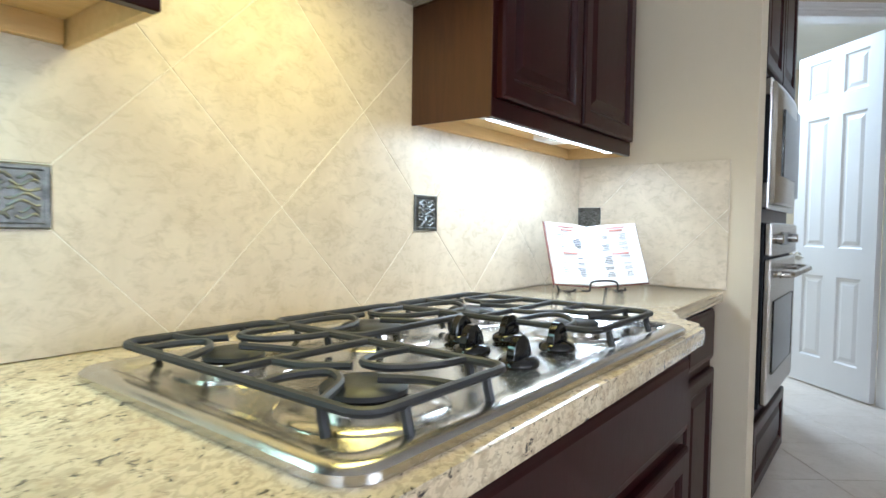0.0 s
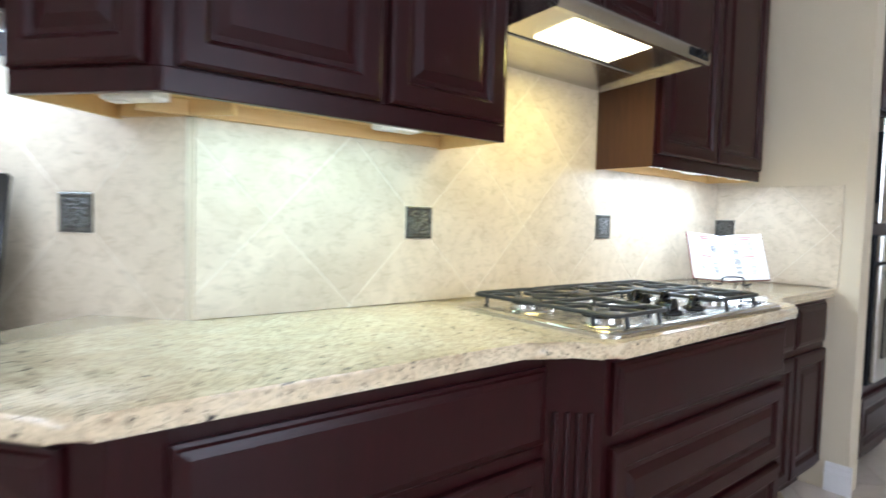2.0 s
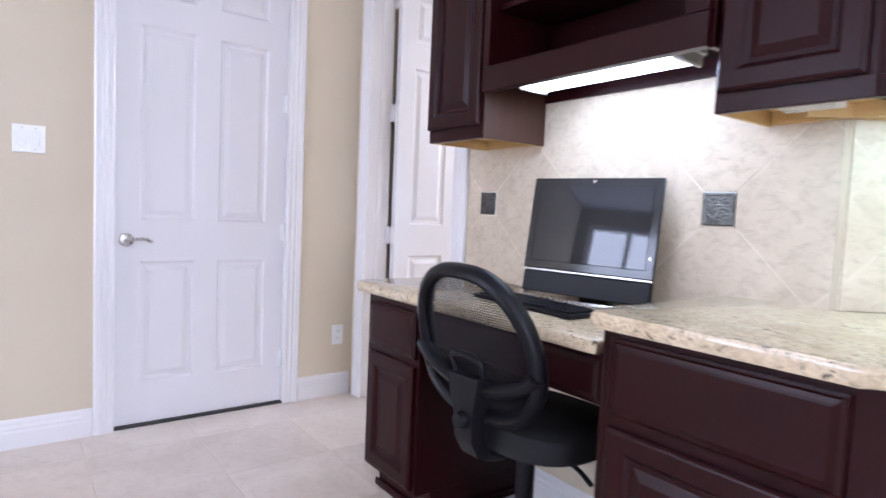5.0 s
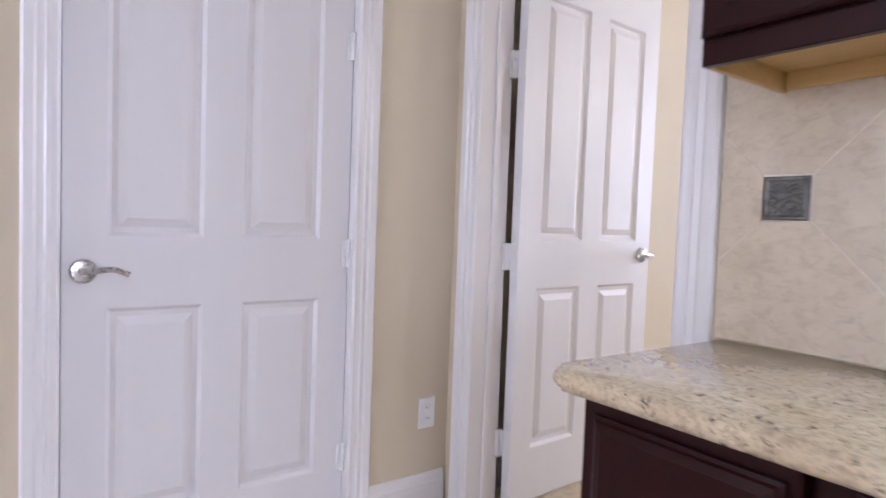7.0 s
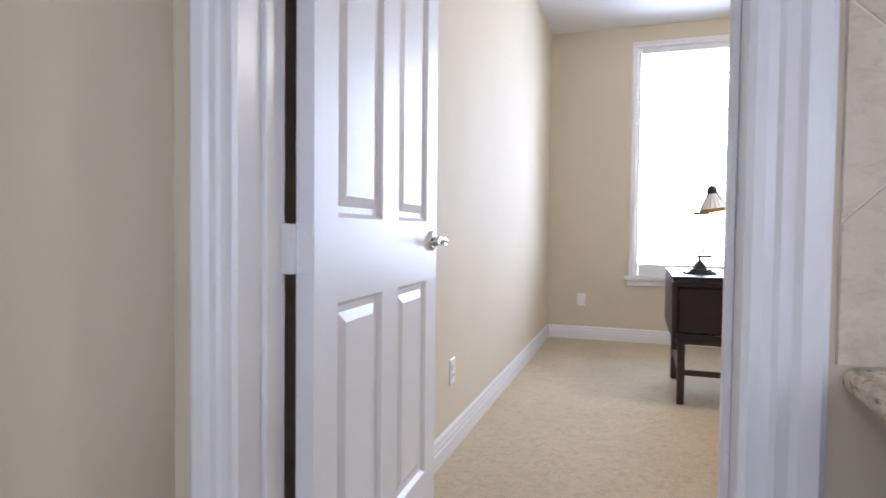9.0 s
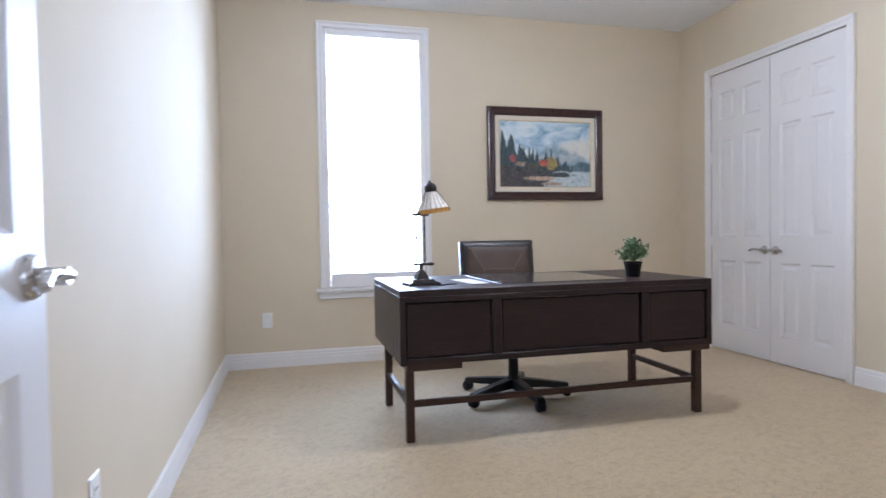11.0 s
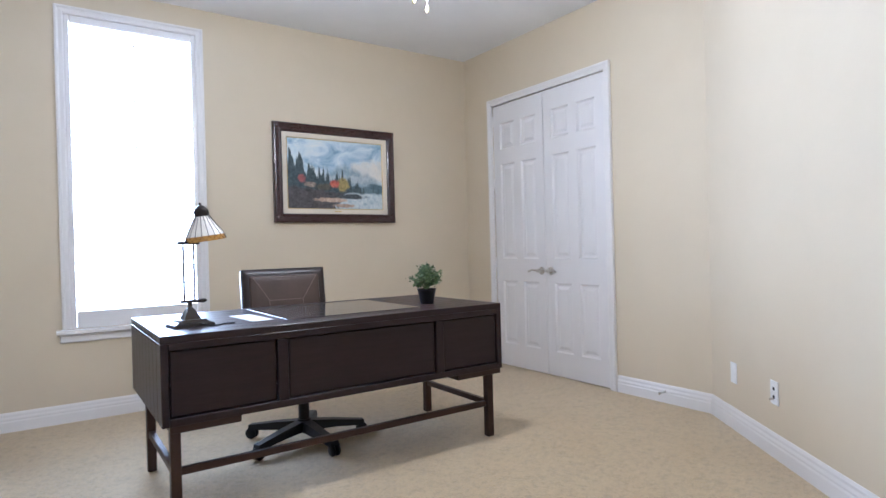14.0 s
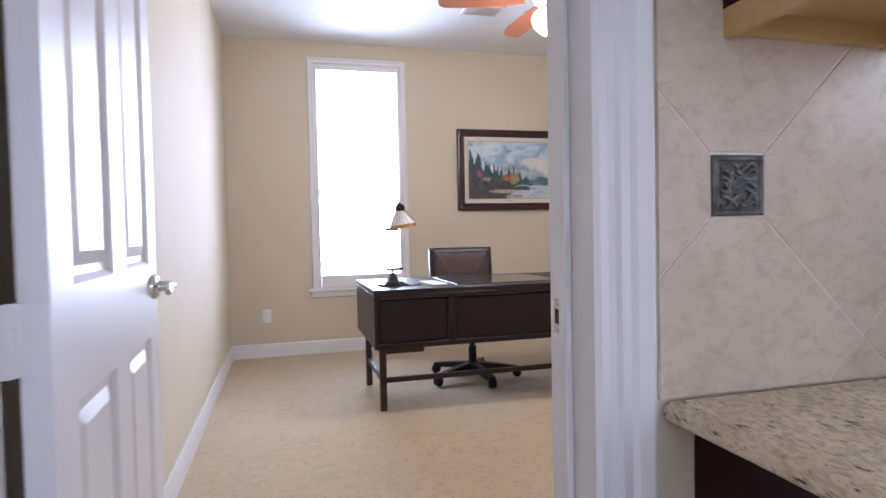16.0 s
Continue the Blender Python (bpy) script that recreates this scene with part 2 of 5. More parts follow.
def part(name, bm, material, parent=None, label="", smooth=False, m=None):
    """Links a bmesh as one mesh object, under a thing or a part."""
    me = bpy.data.meshes.new(name)
    bmesh.ops.recalc_face_normals(bm, faces=bm.faces[:])
    bm.to_mesh(me)
    bm.free()
    me.materials.append(material)
    if smooth:
        for f in me.polygons:
            f.use_smooth = True
        me.set_sharp_from_angle(angle=radians(42))
    ob = new(name, me)
    if parent:
        ob.parent = parent
    if m is not None:
        ob.matrix_local = m
    return tagged(ob, label)


def box(x0, x1, y0, y1, z0, z1, bev=0.0, bm=None, seg=1):
    """A box, with its edges rounded by bev; added to bm, or new."""
    bm = bm or bmesh.new()
    r = bmesh.ops.create_cube(bm, size=1.0, matrix=Matrix.LocRotScale(((x0 + x1) / 2, (y0 + y1) / 2, (z0 + z1) / 2), None, (abs(x1 - x0), abs(y1 - y0), abs(z1 - z0))))
    if bev:
        vs = r["verts"]
        es = list({e for v in vs for e in v.link_edges})
        bmesh.ops.bevel(bm, geom=vs + es, offset=bev, segments=seg, profile=0.5, affect="EDGES")
    return bm


def rings(loops, bm=None, cap0=True, cap1=True):
    """Skins a list of vertex loops of equal length."""
    bm = bm or bmesh.new()
    rows = [[bm.verts.new(p) for p in lp] for lp in loops]
    n = len(rows[0])
    for a, b in zip(rows, rows[1:]):
        for i in range(n):
            bm.faces.new((a[i], a[(i + 1) % n], b[(i + 1) % n], b[i]))
    if cap0:
        bm.faces.new(rows[0][::-1])
    if cap1:
        bm.faces.new(rows[-1])
    return bm


def panel(x0, x1, z0, z1, profile, bm=None):
    """Nested rectangles on a face that looks to -y: profile holds (inset, y)."""
    return rings([[(x0 + i, y, z0 + i), (x1 - i, y, z0 + i), (x1 - i, y, z1 - i), (x0 + i, y, z1 - i)] for i, y in profile], bm)


def lathe(profile, n=20, bm=None, m=None, cap0=True, cap1=True):
    """Turns (radius, z) round z."""
    m = m or Matrix()
    return rings([[m @ Vector((r * math.cos(2 * math.pi * k / n), r * math.sin(2 * math.pi * k / n), z)) for k in range(n)] for r, z in profile], bm, cap0, cap1)


def tube(points, r, n=8, bm=None, flat=1.0, closed=False):
    """A rod along points; flat squeezes it upwards."""
    pts = [Vector(p) for p in points]
    loops = []
    count = len(pts)
    for i, p in enumerate(pts):
        if closed:
            d = pts[(i + 1) % count] - pts[i - 1]
        else:
            d = pts[min(i + 1, count - 1)] - pts[max(i - 1, 0)]
        d.normalize()
        if i == 0:
            b = Vector((0, 0, 1)) if abs(d.z) < 0.95 else Vector((1, 0, 0))
        a = d.cross(b).normalized()
        b = a.cross(d).normalized()
        loops.append([p + a * (r * math.cos(2 * math.pi * k / n)) + b * (r * flat * math.sin(2 * math.pi * k / n)) for k in range(n)])
    if closed:
        loops.append(loops[0])
    return rings(loops, bm, not closed, not closed)


def prism(poly, z0, z1, bev=0.0, seg=1, bm=None):
    """An upright prism over a plan polygon."""
    bm = bm or bmesh.new()
    lo = [bm.verts.new((x, y, z0)) for x, y in poly]
    hi = [bm.verts.new((x, y, z1)) for x, y in poly]
    n = len(poly)
    bm.faces.new(lo[::-1])
    bm.faces.new(hi)
    rim = []
    for i in range(n):
        f = bm.faces.new((lo[i], lo[(i + 1) % n], hi[(i + 1) % n], hi[i]))
        rim.append(f)
    if bev:
        es = [e for e in bm.edges if abs(e.verts[0].co.z - e.verts[1].co.z) < 1e-6]
        bmesh.ops.bevel(bm, geom=es, offset=bev, segments=seg, profile=0.5, affect="EDGES")
    return bm


def smooth_line(ctrl, steps=6):
    """Catmull-Rom points through ctrl."""
    c = [Vector(p) for p in ctrl]
    c = [2 * c[0] - c[1]] + c + [2 * c[-1] - c[-2]]
    out = []
    for i in range(1, len(c) - 2):
        for k in range(steps):
            t = k / steps
            a, b, d, e = c[i - 1], c[i], c[i + 1], c[i + 2]
            out.append(0.5 * ((2 * b) + (d - a) * t + (2 * a - 5 * b + 4 * d - e) * t * t + (3 * b - a - 3 * d + e) * t ** 3))
    out.append(c[-2])
    return out


def setting(name, bm, material, m=None, label="", smooth=False):
    ob = part(name, bm, material, None, "", smooth)
    if m is not None:
        ob.matrix_world = m
    return tagged(ob, label, "", "", "structure")


def wall(name, m, x0, x1, thick, holes=(), z1=None, z0=0.0, material=None, label="beige painted drywall wall"):
    """A wall whose face is y = 0 and whose body lies at +y; holes are (x0, x1, z0, z1)."""
    top = CEIL if z1 is None else z1
    bm = bmesh.new()
    cuts = sorted({x0, x1, *[h[0] for h in holes], *[h[1] for h in holes]})
    for a, b in zip(cuts, cuts[1:]):
        mid = (a + b) / 2
        here = sorted([h for h in holes if h[0] <= mid <= h[1]], key=lambda h: h[2])
        z = z0
        for h in here:
            if h[2] > z + 1e-4:
                box(a, b, 0, thick, z, h[2], 0, bm)
            z = h[3]
        if z < top - 1e-4:
            box(a, b, 0, thick, z, top, 0, bm)
    return setting(name, bm, material or M_WALL, m, label)


def baseboard(m, x0, x1, h=0.13, name="baseboard"):
    """A moulded baseboard on a wall whose face is y = 0."""
    prof = [(0, 0), (-0.016, 0), (-0.016, h * 0.55), (-0.013, h * 0.62), (-0.014, h * 0.70), (-0.010, h * 0.80), (-0.010, h * 0.9), (-0.004, h), (0, h)]
    bm = rings([[(x, y, z) for y, z in prof] for x in (x0, x1)])
    return setting(name, bm, M_WHITE, m, "white moulded wooden baseboard")


CASE = [(0.0, 0.0), (0.0, -0.012), (0.008, -0.016), (0.02, -0.013), (0.03, -0.013), (0.036, -0.018), (0.05, -0.015), (0.058, -0.020), (0.078, -0.022), (0.085, -0.016), (0.085, 0.0)]


def casing(m, x0, x1, h, foot=0.0, sides="lr", name="trim", width=1.0):
    """A moulded door casing round an opening x0..x1, h high, on the face y = 0, mitred at the head."""
    bm = bmesh.new()
    if "l" in sides:
        rings([[(x0 - o * width, y, foot) for o, y in CASE], [(x0 - o * width, y, h + o * width) for o, y in CASE]], bm)
    if "r" in sides:
        rings([[(x1 + o * width, y, foot) for o, y in CASE], [(x1 + o * width, y, h + o * width) for o, y in CASE]], bm)
    rings([[(x0 - o * width, y - 0.001, h + o * width) for o, y in CASE], [(x1 + o * width, y - 0.001, h + o * width) for o, y in CASE]], bm)
    return setting(name, bm, M_WHITE, m, "white moulded door casing")

# ---- large structure ----
DOOR_H = 2.44
# floors
setting("floor", box(-3.55, 5.4, -5.2, 9.0, -0.12, -0.0015), M_FGROUT, None, "grouted subfloor of the kitchen")
setting("floor_office", box(-3.40, 0.9, 0.50, 5.2, -0.02, 0.012), M_CARPET, None, "beige cut-pile carpet")
setting("ceiling", box(-3.6, 5.5, -5.3, 0.5, CEIL, CEIL + 0.1), M_CEIL, None, "white painted ceiling of the kitchen")
setting("ceiling_office", box(-3.5, 5.5, 0.5, 9.0, CEIL, CEIL + 0.1), M_CEIL, None, "white painted ceiling of the office")

# the desk wall with the office doorway, its face at y = 0.44
OD0, OD1 = -3.279, -2.478
wall("wall_desk", DESK, -3.55, CORNER[0], 0.12, [(OD0 - 0.02, OD1 + 0.02, 0, DOOR_H + 0.02)])
wall("wall_stove", STOVE, 0.0, 2.9, 0.11)
wall("wall_return", RETURN, 0.0, 0.645, 0.12)
wall("wall_niche_back", STOVE, 2.9, 4.30, 0.11)
KD0, KD1 = -0.822, 0.012
wall("wall_kitchen_door", KWALL, -4.9, 0.5, 0.12, [(KD0 - 0.02, KD1 + 0.02, 0, DOOR_H + 0.02)])
wall("wall_office_side", SIDE, 0.555, 5.2, 0.12)
wall("wall_window", WINWALL, -3.5, 0.9, 0.14, [(-2.628, -1.838, 0.605, 2.625)])
wall("wall_closet", CLOSET, -5.2, -2.60, 0.12, [(-4.655, -3.395, 0, 2.31)])
wall("wall_bend", BEND, 0.0, 2.62, 0.005)
# plain walls that close the kitchen; south windows known by reflection, east one added
wall("wall_south", pose(0, -5.0, 0, 0, 0, 180), -5.4, 3.55, 0.14, [(2.3, 3.3, 0.9, 2.6), (0.8, 1.8, 0.9, 2.6)])
wall("wall_east", pose(4.05, 0, 0, 0, 0, -90), -3.86, 5.2, 0.14, [(0.95, 3.05, 0.8, 2.4)])
# the far doorway beyond the oven
FAR = pose(0, 3.74, 0)
FD0, FD1 = 2.235, 2.955
wall("wall_far", FAR, 1.66, 4.19, 0.12, [(FD0 - 0.02, FD1 + 0.02, 0, DOOR_H + 0.02)])
wall("wall_far_room", pose(0, 6.3, 0), 1.4, 4.4, 0.1)
wall("wall_far_side", pose(1.5, 0, 0, 0, 0, 90), 3.86, 6.3, 0.1)
wall("wall_far_side", pose(4.3, 0, 0, 0, 0, -90), -6.3, -3.86, 0.1)
casing(FAR, FD0, FD1, DOOR_H)
bm = bmesh.new()
box(FD0 - 0.02, FD0, -0.002, 0.122, 0, DOOR_H + 0.02, 0.002, bm)
box(FD1, FD1 + 0.02, -0.002, 0.122, 0, DOOR_H + 0.02, 0.002, bm)
box(FD0, FD1, -0.002, 0.122, DOOR_H, DOOR_H + 0.02, 0.002, bm)
setting("trim", bm, M_WHITE, FAR, "white painted door jamb")
baseboard(FAR, FD1 + 0.09, 4.05)


def closed_window(m, x0, x1, z0, z1):
    """A plain window in a wall behind the path: frame, sash bars and panes."""
    w = thing("window", m, "white framed kitchen window out of direct view with a glowing pane", "window", "", "structure")
    bm = bmesh.new()
    for a, b, c, d in ((x0, x0 + 0.05, z0, z1), (x1 - 0.05, x1, z0, z1), (x0, x1, z0, z0 + 0.05), (x0, x1, z1 - 0.05, z1)):
        box(a, b, 0.03, 0.10, c, d, 0.004, bm)
    part("window_frame", bm, M_WHITE, w)
    part("mullion", box((x0 + x1) / 2 - 0.03, (x0 + x1) / 2 + 0.03, 0.04, 0.09, z0, z1, 0.004), M_WHITE, w)
    part("pane", box(x0, x1, 0.11, 0.116, z0, z1), M_DAY, w)


closed_window(pose(0, -5.0, 0, 0, 0, 180), 2.3, 3.3, 0.9, 2.6)
closed_window(pose(0, -5.0, 0, 0, 0, 180), 0.8, 1.8, 0.9, 2.6)
# unseen east window, added with its glowing pane to light the room
closed_window(pose(4.05, 0, 0, 0, 0, -90), 0.95, 3.05, 0.8, 2.4)

# jambs and casings
for m, a, b, th in ((DESK, OD0, OD1, 0.12), (KWALL, KD0, KD1, 0.12)):
    bm = bmesh.new()
    box(a - 0.02, a, -0.002, th + 0.002, 0, DOOR_H + 0.02, 0.002, bm)
    box(b, b + 0.02, -0.002, th + 0.002, 0, DOOR_H + 0.02, 0.002, bm)
    box(a, b, -0.002, th + 0.002, DOOR_H, DOOR_H + 0.02, 0.002, bm)
    setting("trim", bm, M_WHITE, m, "white painted door jamb")
casing(DESK, OD0, OD1, DOOR_H, width=1.18)
casing(DESK @ pose(OD0 + OD1, 0.12, 0, 0, 0, 180), OD0, OD1, DOOR_H)
casing(KWALL, KD0, KD1, DOOR_H)
casing(CLOSET, -4.651, -3.399, 2.305, width=0.69)
# door stops on the office jamb
bm = bmesh.new()
box(OD0, OD0 + 0.012, 0.055, 0.08, 0, DOOR_H, 0.002, bm)
box(OD1 - 0.012, OD1, 0.055, 0.08, 0, DOOR_H, 0.002, bm)
setting("trim", bm, M_WHITE, DESK, "white door stop strip")
# baseboards
baseboard(KWALL, -4.9, KD0 - 0.087)
baseboard(KWALL, KD1 + 0.087, 0.425)
baseboard(SIDE, 0.66, 5.06)
baseboard(WINWALL, -3.39, 0.57)
baseboard(CLOSET, -3.335, -2.62)
baseboard(CLOSET, -5.06, -4.715)
baseboard(BEND, 0.0, 2.62)
baseboard(RETURN, 0.555, 0.66)
baseboard(DESK, -1.95, -1.15)

# ---- doors ----


def six_panel_door(name, m, w, h, label, rows, thick=0.04, kind="structure", group="", cols=2, category="door"):
    """A six-panel door leaf: x from 0 to w, its face at y = 0 looking to -y, moulded on both faces."""
    ob = thing(name, m, label, category, group, kind)
    stile, mull = 0.105 if w > 0.65 else 0.085, 0.115 if w > 0.65 else 0.08
    pw = (w - 2 * stile - (cols - 1) * mull) / cols
    bm = bmesh.new()
    xs = [0.0]
    for c in range(cols):
        xs += [stile + c * (pw + mull), stile + c * (pw + mull) + pw]
    xs.append(w)
    for c in range(cols + 1):
        box(xs[2 * c], xs[2 * c + 1], 0, thick, 0.0, h, 0, bm)
    zs = [0.0]
    for a, b in rows:
        zs += [a, b]
    zs.append(h)
    for c in range(cols):
        x0, x1 = xs[2 * c + 1], xs[2 * c + 2]
        for r in range(len(rows) + 1):
            box(x0, x1, 0, thick, zs[2 * r], zs[2 * r + 1], 0, bm)
        for a, b in rows:
            front = [(0, 0), (0.005, 0.005), (0.011, 0.012), (0.026, 0.013), (0.05, 0.004), (0.054, 0.004)]
            for sgn, off in ((1, 0.0), (-1, thick)):
                rings([[(x0 + i, off + sgn * y, a + i), (x1 - i, off + sgn * y, a + i), (x1 - i, off + sgn * y, b - i), (x0 + i, off + sgn * y, b - i)] for i, y in front], bm, False, True)
    bmesh.ops.remove_doubles(bm, verts=bm.verts[:], dist=0.0002)
    part("leaf", bm, M_DOORW, ob)
    return ob


def lever(ob, x, z, sign, face=0.0, out=-1):
    """A lever handle with its rose on a face; sign: the way that it points along x."""
    h = part("door_handle", lathe([(0.033, 0), (0.033, 0.006), (0.028, 0.012), (0.014, 0.014), (0.013, 0.04), (0.0135, 0.05)], 20, None, pose(x, face, z, 90 if out < 0 else -90)), M_NICKEL, ob, "satin nickel lever handle", True)
    y = face + out * 0.048
    line = smooth_line([(x - sign * 0.012, y, z), (x + sign * 0.03, y, z + 0.004), (x + sign * 0.07, y, z + 0.006), (x + sign * 0.105, y + out * 0.004, z - 0.008)], 5)
    part("lever", tube(line, 0.008, 8), M_NICKEL, h, "", True)


def hinge(ob, x, y, z, name="hinge"):
    bm = box(x - 0.018, x + 0.018, y - 0.003, y, z - 0.045, z + 0.045, 0.001)
    for k in range(3):
        lathe([(0.0085, z - 0.045 + 0.0305 * k), (0.0085, z - 0.017 + 0.0305 * k)], 10, bm, Matrix.Translation((x, y - 0.006, 0)))
    return part(name, bm, M_WHITE, ob, "white painted hinge", True)


ROWS3 = [(0.205, 0.80), (1.00, 1.925), (2.07, 2.33)]
kd = six_panel_door("door_1", KWALL @ pose(KD0 + 0.003, 0.025, 0.012), KD1 - KD0 - 0.006, DOOR_H - 0.016, "closed white six-panel door with a lever handle", ROWS3)
lever(kd, 0.05, 0.905, 1)
for z in (0.24, 0.95, 1.65, 2.3):
    x = KD1 - KD0 - 0.006
    bm = box(x - 0.022, x, -0.0015, 0.001, z - 0.045, z + 0.045, 0.0005)
    for k in range(5):
        lathe([(0.0085, z - 0.045 + 0.0183 * k), (0.0085, z - 0.0277 + 0.0183 * k)], 12, bm, Matrix.Translation((x - 0.004, -0.0095, 0)))
    lathe([(0.0085, z + 0.0466), (0.006, z + 0.050), (0.002, z + 0.051)], 12, bm, Matrix.Translation((x - 0.004, -0.0095, 0)))
    part("hinge", bm, M_PLATE, kd, "white painted hinge", True)
# near-black strip that fills the gap left under the leaf
setting("door_gap_strip", box(KD0, KD1, -0.004, 0.10, 0.0, 0.010, 0.002), M_DARK, KWALL, "dark strip filling the gap under the door")
# the office door stands open at a right angle
od = six_panel_door("door_2", pose(-3.222, 0.588, 0.018, 0, 0, 92), 0.83, DOOR_H - 0.03, "open white six-panel office door with a lever handle", [(0.205, 0.825), (1.01, 1.925), (2.07, 2.33)])
lever(od, 0.77, 0.95, -1)
lever(od, 0.77, 0.95, -1, 0.04, 1)
part("latch_plate", box(0.83, 0.832, 0.008, 0.032, 0.915, 0.975, 0.0005), M_NICKEL, od)
for z in (0.235, 0.945, 1.655, 2.3):
    bm = box(-0.004, -0.0005, 0.001, 0.037, z - 0.05, z + 0.05, 0.001)
    box(-0.026, -0.0225, 0.04, 0.062, z - 0.05, z + 0.05, 0.001, bm)
    for k in range(3):
        lathe([(0.007, z - 0.05 + 0.034 * k), (0.007, z - 0.018 + 0.034 * k)], 10, bm, Matrix.Translation((-0.012, 0.046, 0)))
    box(-0.012, -0.003, 0.036, 0.048, z - 0.05, z + 0.05, 0.001, bm)
    for q in (-0.03, 0.0, 0.03):
        box(-0.006, -0.004, 0.018, 0.024, z + q - 0.003, z + q + 0.003, 0.001, bm)
    part("hinge", bm, M_WHITE, od, "white painted butt hinge", True)
sp = thing("strike_plate", DESK @ pose(OD1, 0.105, 0.955, 0, 0, -90), "satin nickel strike plate on the white door jamb", "strike plate")
bm = box(-0.014, 0.016, -0.002, 0, -0.029, 0.029, 0.001)
rings([[(x, y, -z), (x, y - 0.002, -z), (x, y - 0.002, z), (x, y, z)] for x, y, z in ((0.0165, -0.0005, 0.027), (0.022, -0.002, 0.026), (0.027, -0.006, 0.022), (0.029, -0.010, 0.017))], bm)
part("plate", bm, M_NICKEL, sp)
part("bolt_hole", box(-0.006, 0.007, -0.003, -0.001, -0.012, 0.012), M_DARK, sp)
for z in (-0.021, 0.021):
    part("screw", lathe([(0.004, 0), (0.0035, 0.0012), (0.001, 0.0014)], 10, None, pose(0.001, -0.002, z, 90)), M_NICKEL, sp, "", True)
# closet doors
C_ROWS = [(0.19, 0.74), (0.93, 1.76), (1.89, 2.12)]
for k, (x0, kx, sg) in enumerate(((-4.647, 0.57, -1), (-4.024, 0.05, 1))):
    cd = six_panel_door("closet_door", CLOSET @ pose(x0, 0.003, 0.02), 0.617, 2.28, "closed white six-panel closet door with a lever handle", C_ROWS, 0.04, "structure", "pair of closet doors")
    lever(cd, kx, 0.835, sg)
    for z in (0.25, 0.9, 1.6, 2.15):
        hinge(cd, 0.0 if k == 0 else 0.62, -0.004, z)
# near-black panel paints the shade that shows in the gaps round the leaves
setting("closet_shade_panel", box(-4.65, -3.40, 0.10, 0.118, 0.02, 2.305), M_DARK, CLOSET, "near-black panel standing for the shade behind the closet doors")
fd = six_panel_door("door_3", FAR @ pose(2.952, 0.125, 0.012, 0, 0, 99), 0.715, DOOR_H - 0.04, "half-open white six-panel door in a far hall", ROWS3)
lever(fd, 0.655, 0.93, -1, 0.04, 1)
lever(fd, 0.655, 0.93, -1)

# ---- kitchen cabinets ----


def door_front(name, parent, x0, x1, z0, z1, y, label="", thick=0.02):
    """A raised-panel cabinet door whose face looks to -y at y - thick."""
    f = y - thick
    w = min(x1 - x0, z1 - z0)
    st = 0.058 if w > 0.2 else 0.03
    prof = [(0, y), (0, f + 0.006), (0.004, f + 0.002), (0.009, f), (st - 0.012, f), (st - 0.006, f + 0.004), (st, f + 0.012), (st + 0.012, f + 0.0125), (st + 0.035, f + 0.004), (st + 0.039, f + 0.004)]
    if w < 2 * (st + 0.045):
        prof = prof[:4] + [(0.012, f)]
    return part(name, panel(x0, x1, z0, z1, prof), M_CAB, parent, label)


def drawer_front(name, parent, x0, x1, z0, z1, y, deep=False):
    f = y - 0.02
    if deep:
        return door_front(name, parent, x0, x1, z0, z1, y)
    return part(name, panel(x0, x1, z0, z1, [(0, y), (0, f + 0.010), (0.006, f + 0.008), (0.010, f + 0.004), (0.018, f + 0.002), (0.024, f), (0.03, f)]), M_CAB, parent)


def cabinet(name, m, x0, x1, depth, z0, z1, label, doors=(), drawers=(), toe=True, group="", category="cabinet"):
    """A cabinet against the wall y = 0: its body, doors and drawers given as (x0, x1, z0, z1)."""
    c = thing(name, m, label, category, group)
    bm = box(x0, x1, -depth, -0.003, z0, z1, 0.001)
    part("body", bm, M_CAB, c)
    if toe:
        part("toe_kick", box(x0 + 0.003, x1 - 0.003, -depth + 0.07, -0.01, 0.004, z0), M_CAB, c)
    for d in doors:
        door_front("door", c, *d, -depth - 0.0005)
    for d in drawers:
        drawer_front("drawer", c, *d, -depth - 0.0005)
    return c


CT, TH = 0.914, 0.036
CB = CT - TH - 0.002                                     # under the worktop
# base units
c = cabinet("base_cabinet", DESK, -1.145, -0.60, 0.575, 0.10, CB, "dark cherry base cabinet with one drawer and one raised-panel door", [(-1.125, -0.665, 0.125, 0.655)], [(-1.125, -0.665, 0.68, 0.855)], True, "kitchen base cabinets")
part("side_panel", box(-1.158, -1.146, -0.575, -0.003, 0.004, CB, 0.001), M_CAB, c)
c = cabinet("base_cabinet", STOVE, -0.20, 0.60, 0.575, 0.10, CB, "dark cherry base cabinet with a wide drawer over two raised-panel doors", [(-0.195, 0.195, 0.125, 0.635), (0.205, 0.595, 0.125, 0.635)], [(-0.195, 0.595, 0.665, 0.845)], True, "kitchen base cabinets")
ca, sa = math.cos(radians(ANGLE)), math.sin(radians(ANGLE))
# the angled corner post between the two runs
px, py = CORNER[0] + 0.575 * sa, CORNER[1] - 0.575 * ca
p0 = Vector((-0.60, 0.44 - 0.575))
p1 = Vector((px - 0.20 * ca, py - 0.20 * sa))
post = thing("corner_post", Matrix(), "dark cherry angled corner post of the base cabinets", "cabinet", "kitchen base cabinets")
part("stile", prism([(p0.x, p0.y), (p1.x, p1.y), (p1.x - 0.15, p1.y + 0.2), (p0.x - 0.02, p0.y + 0.25)], 0.10, CB), M_CAB, post)
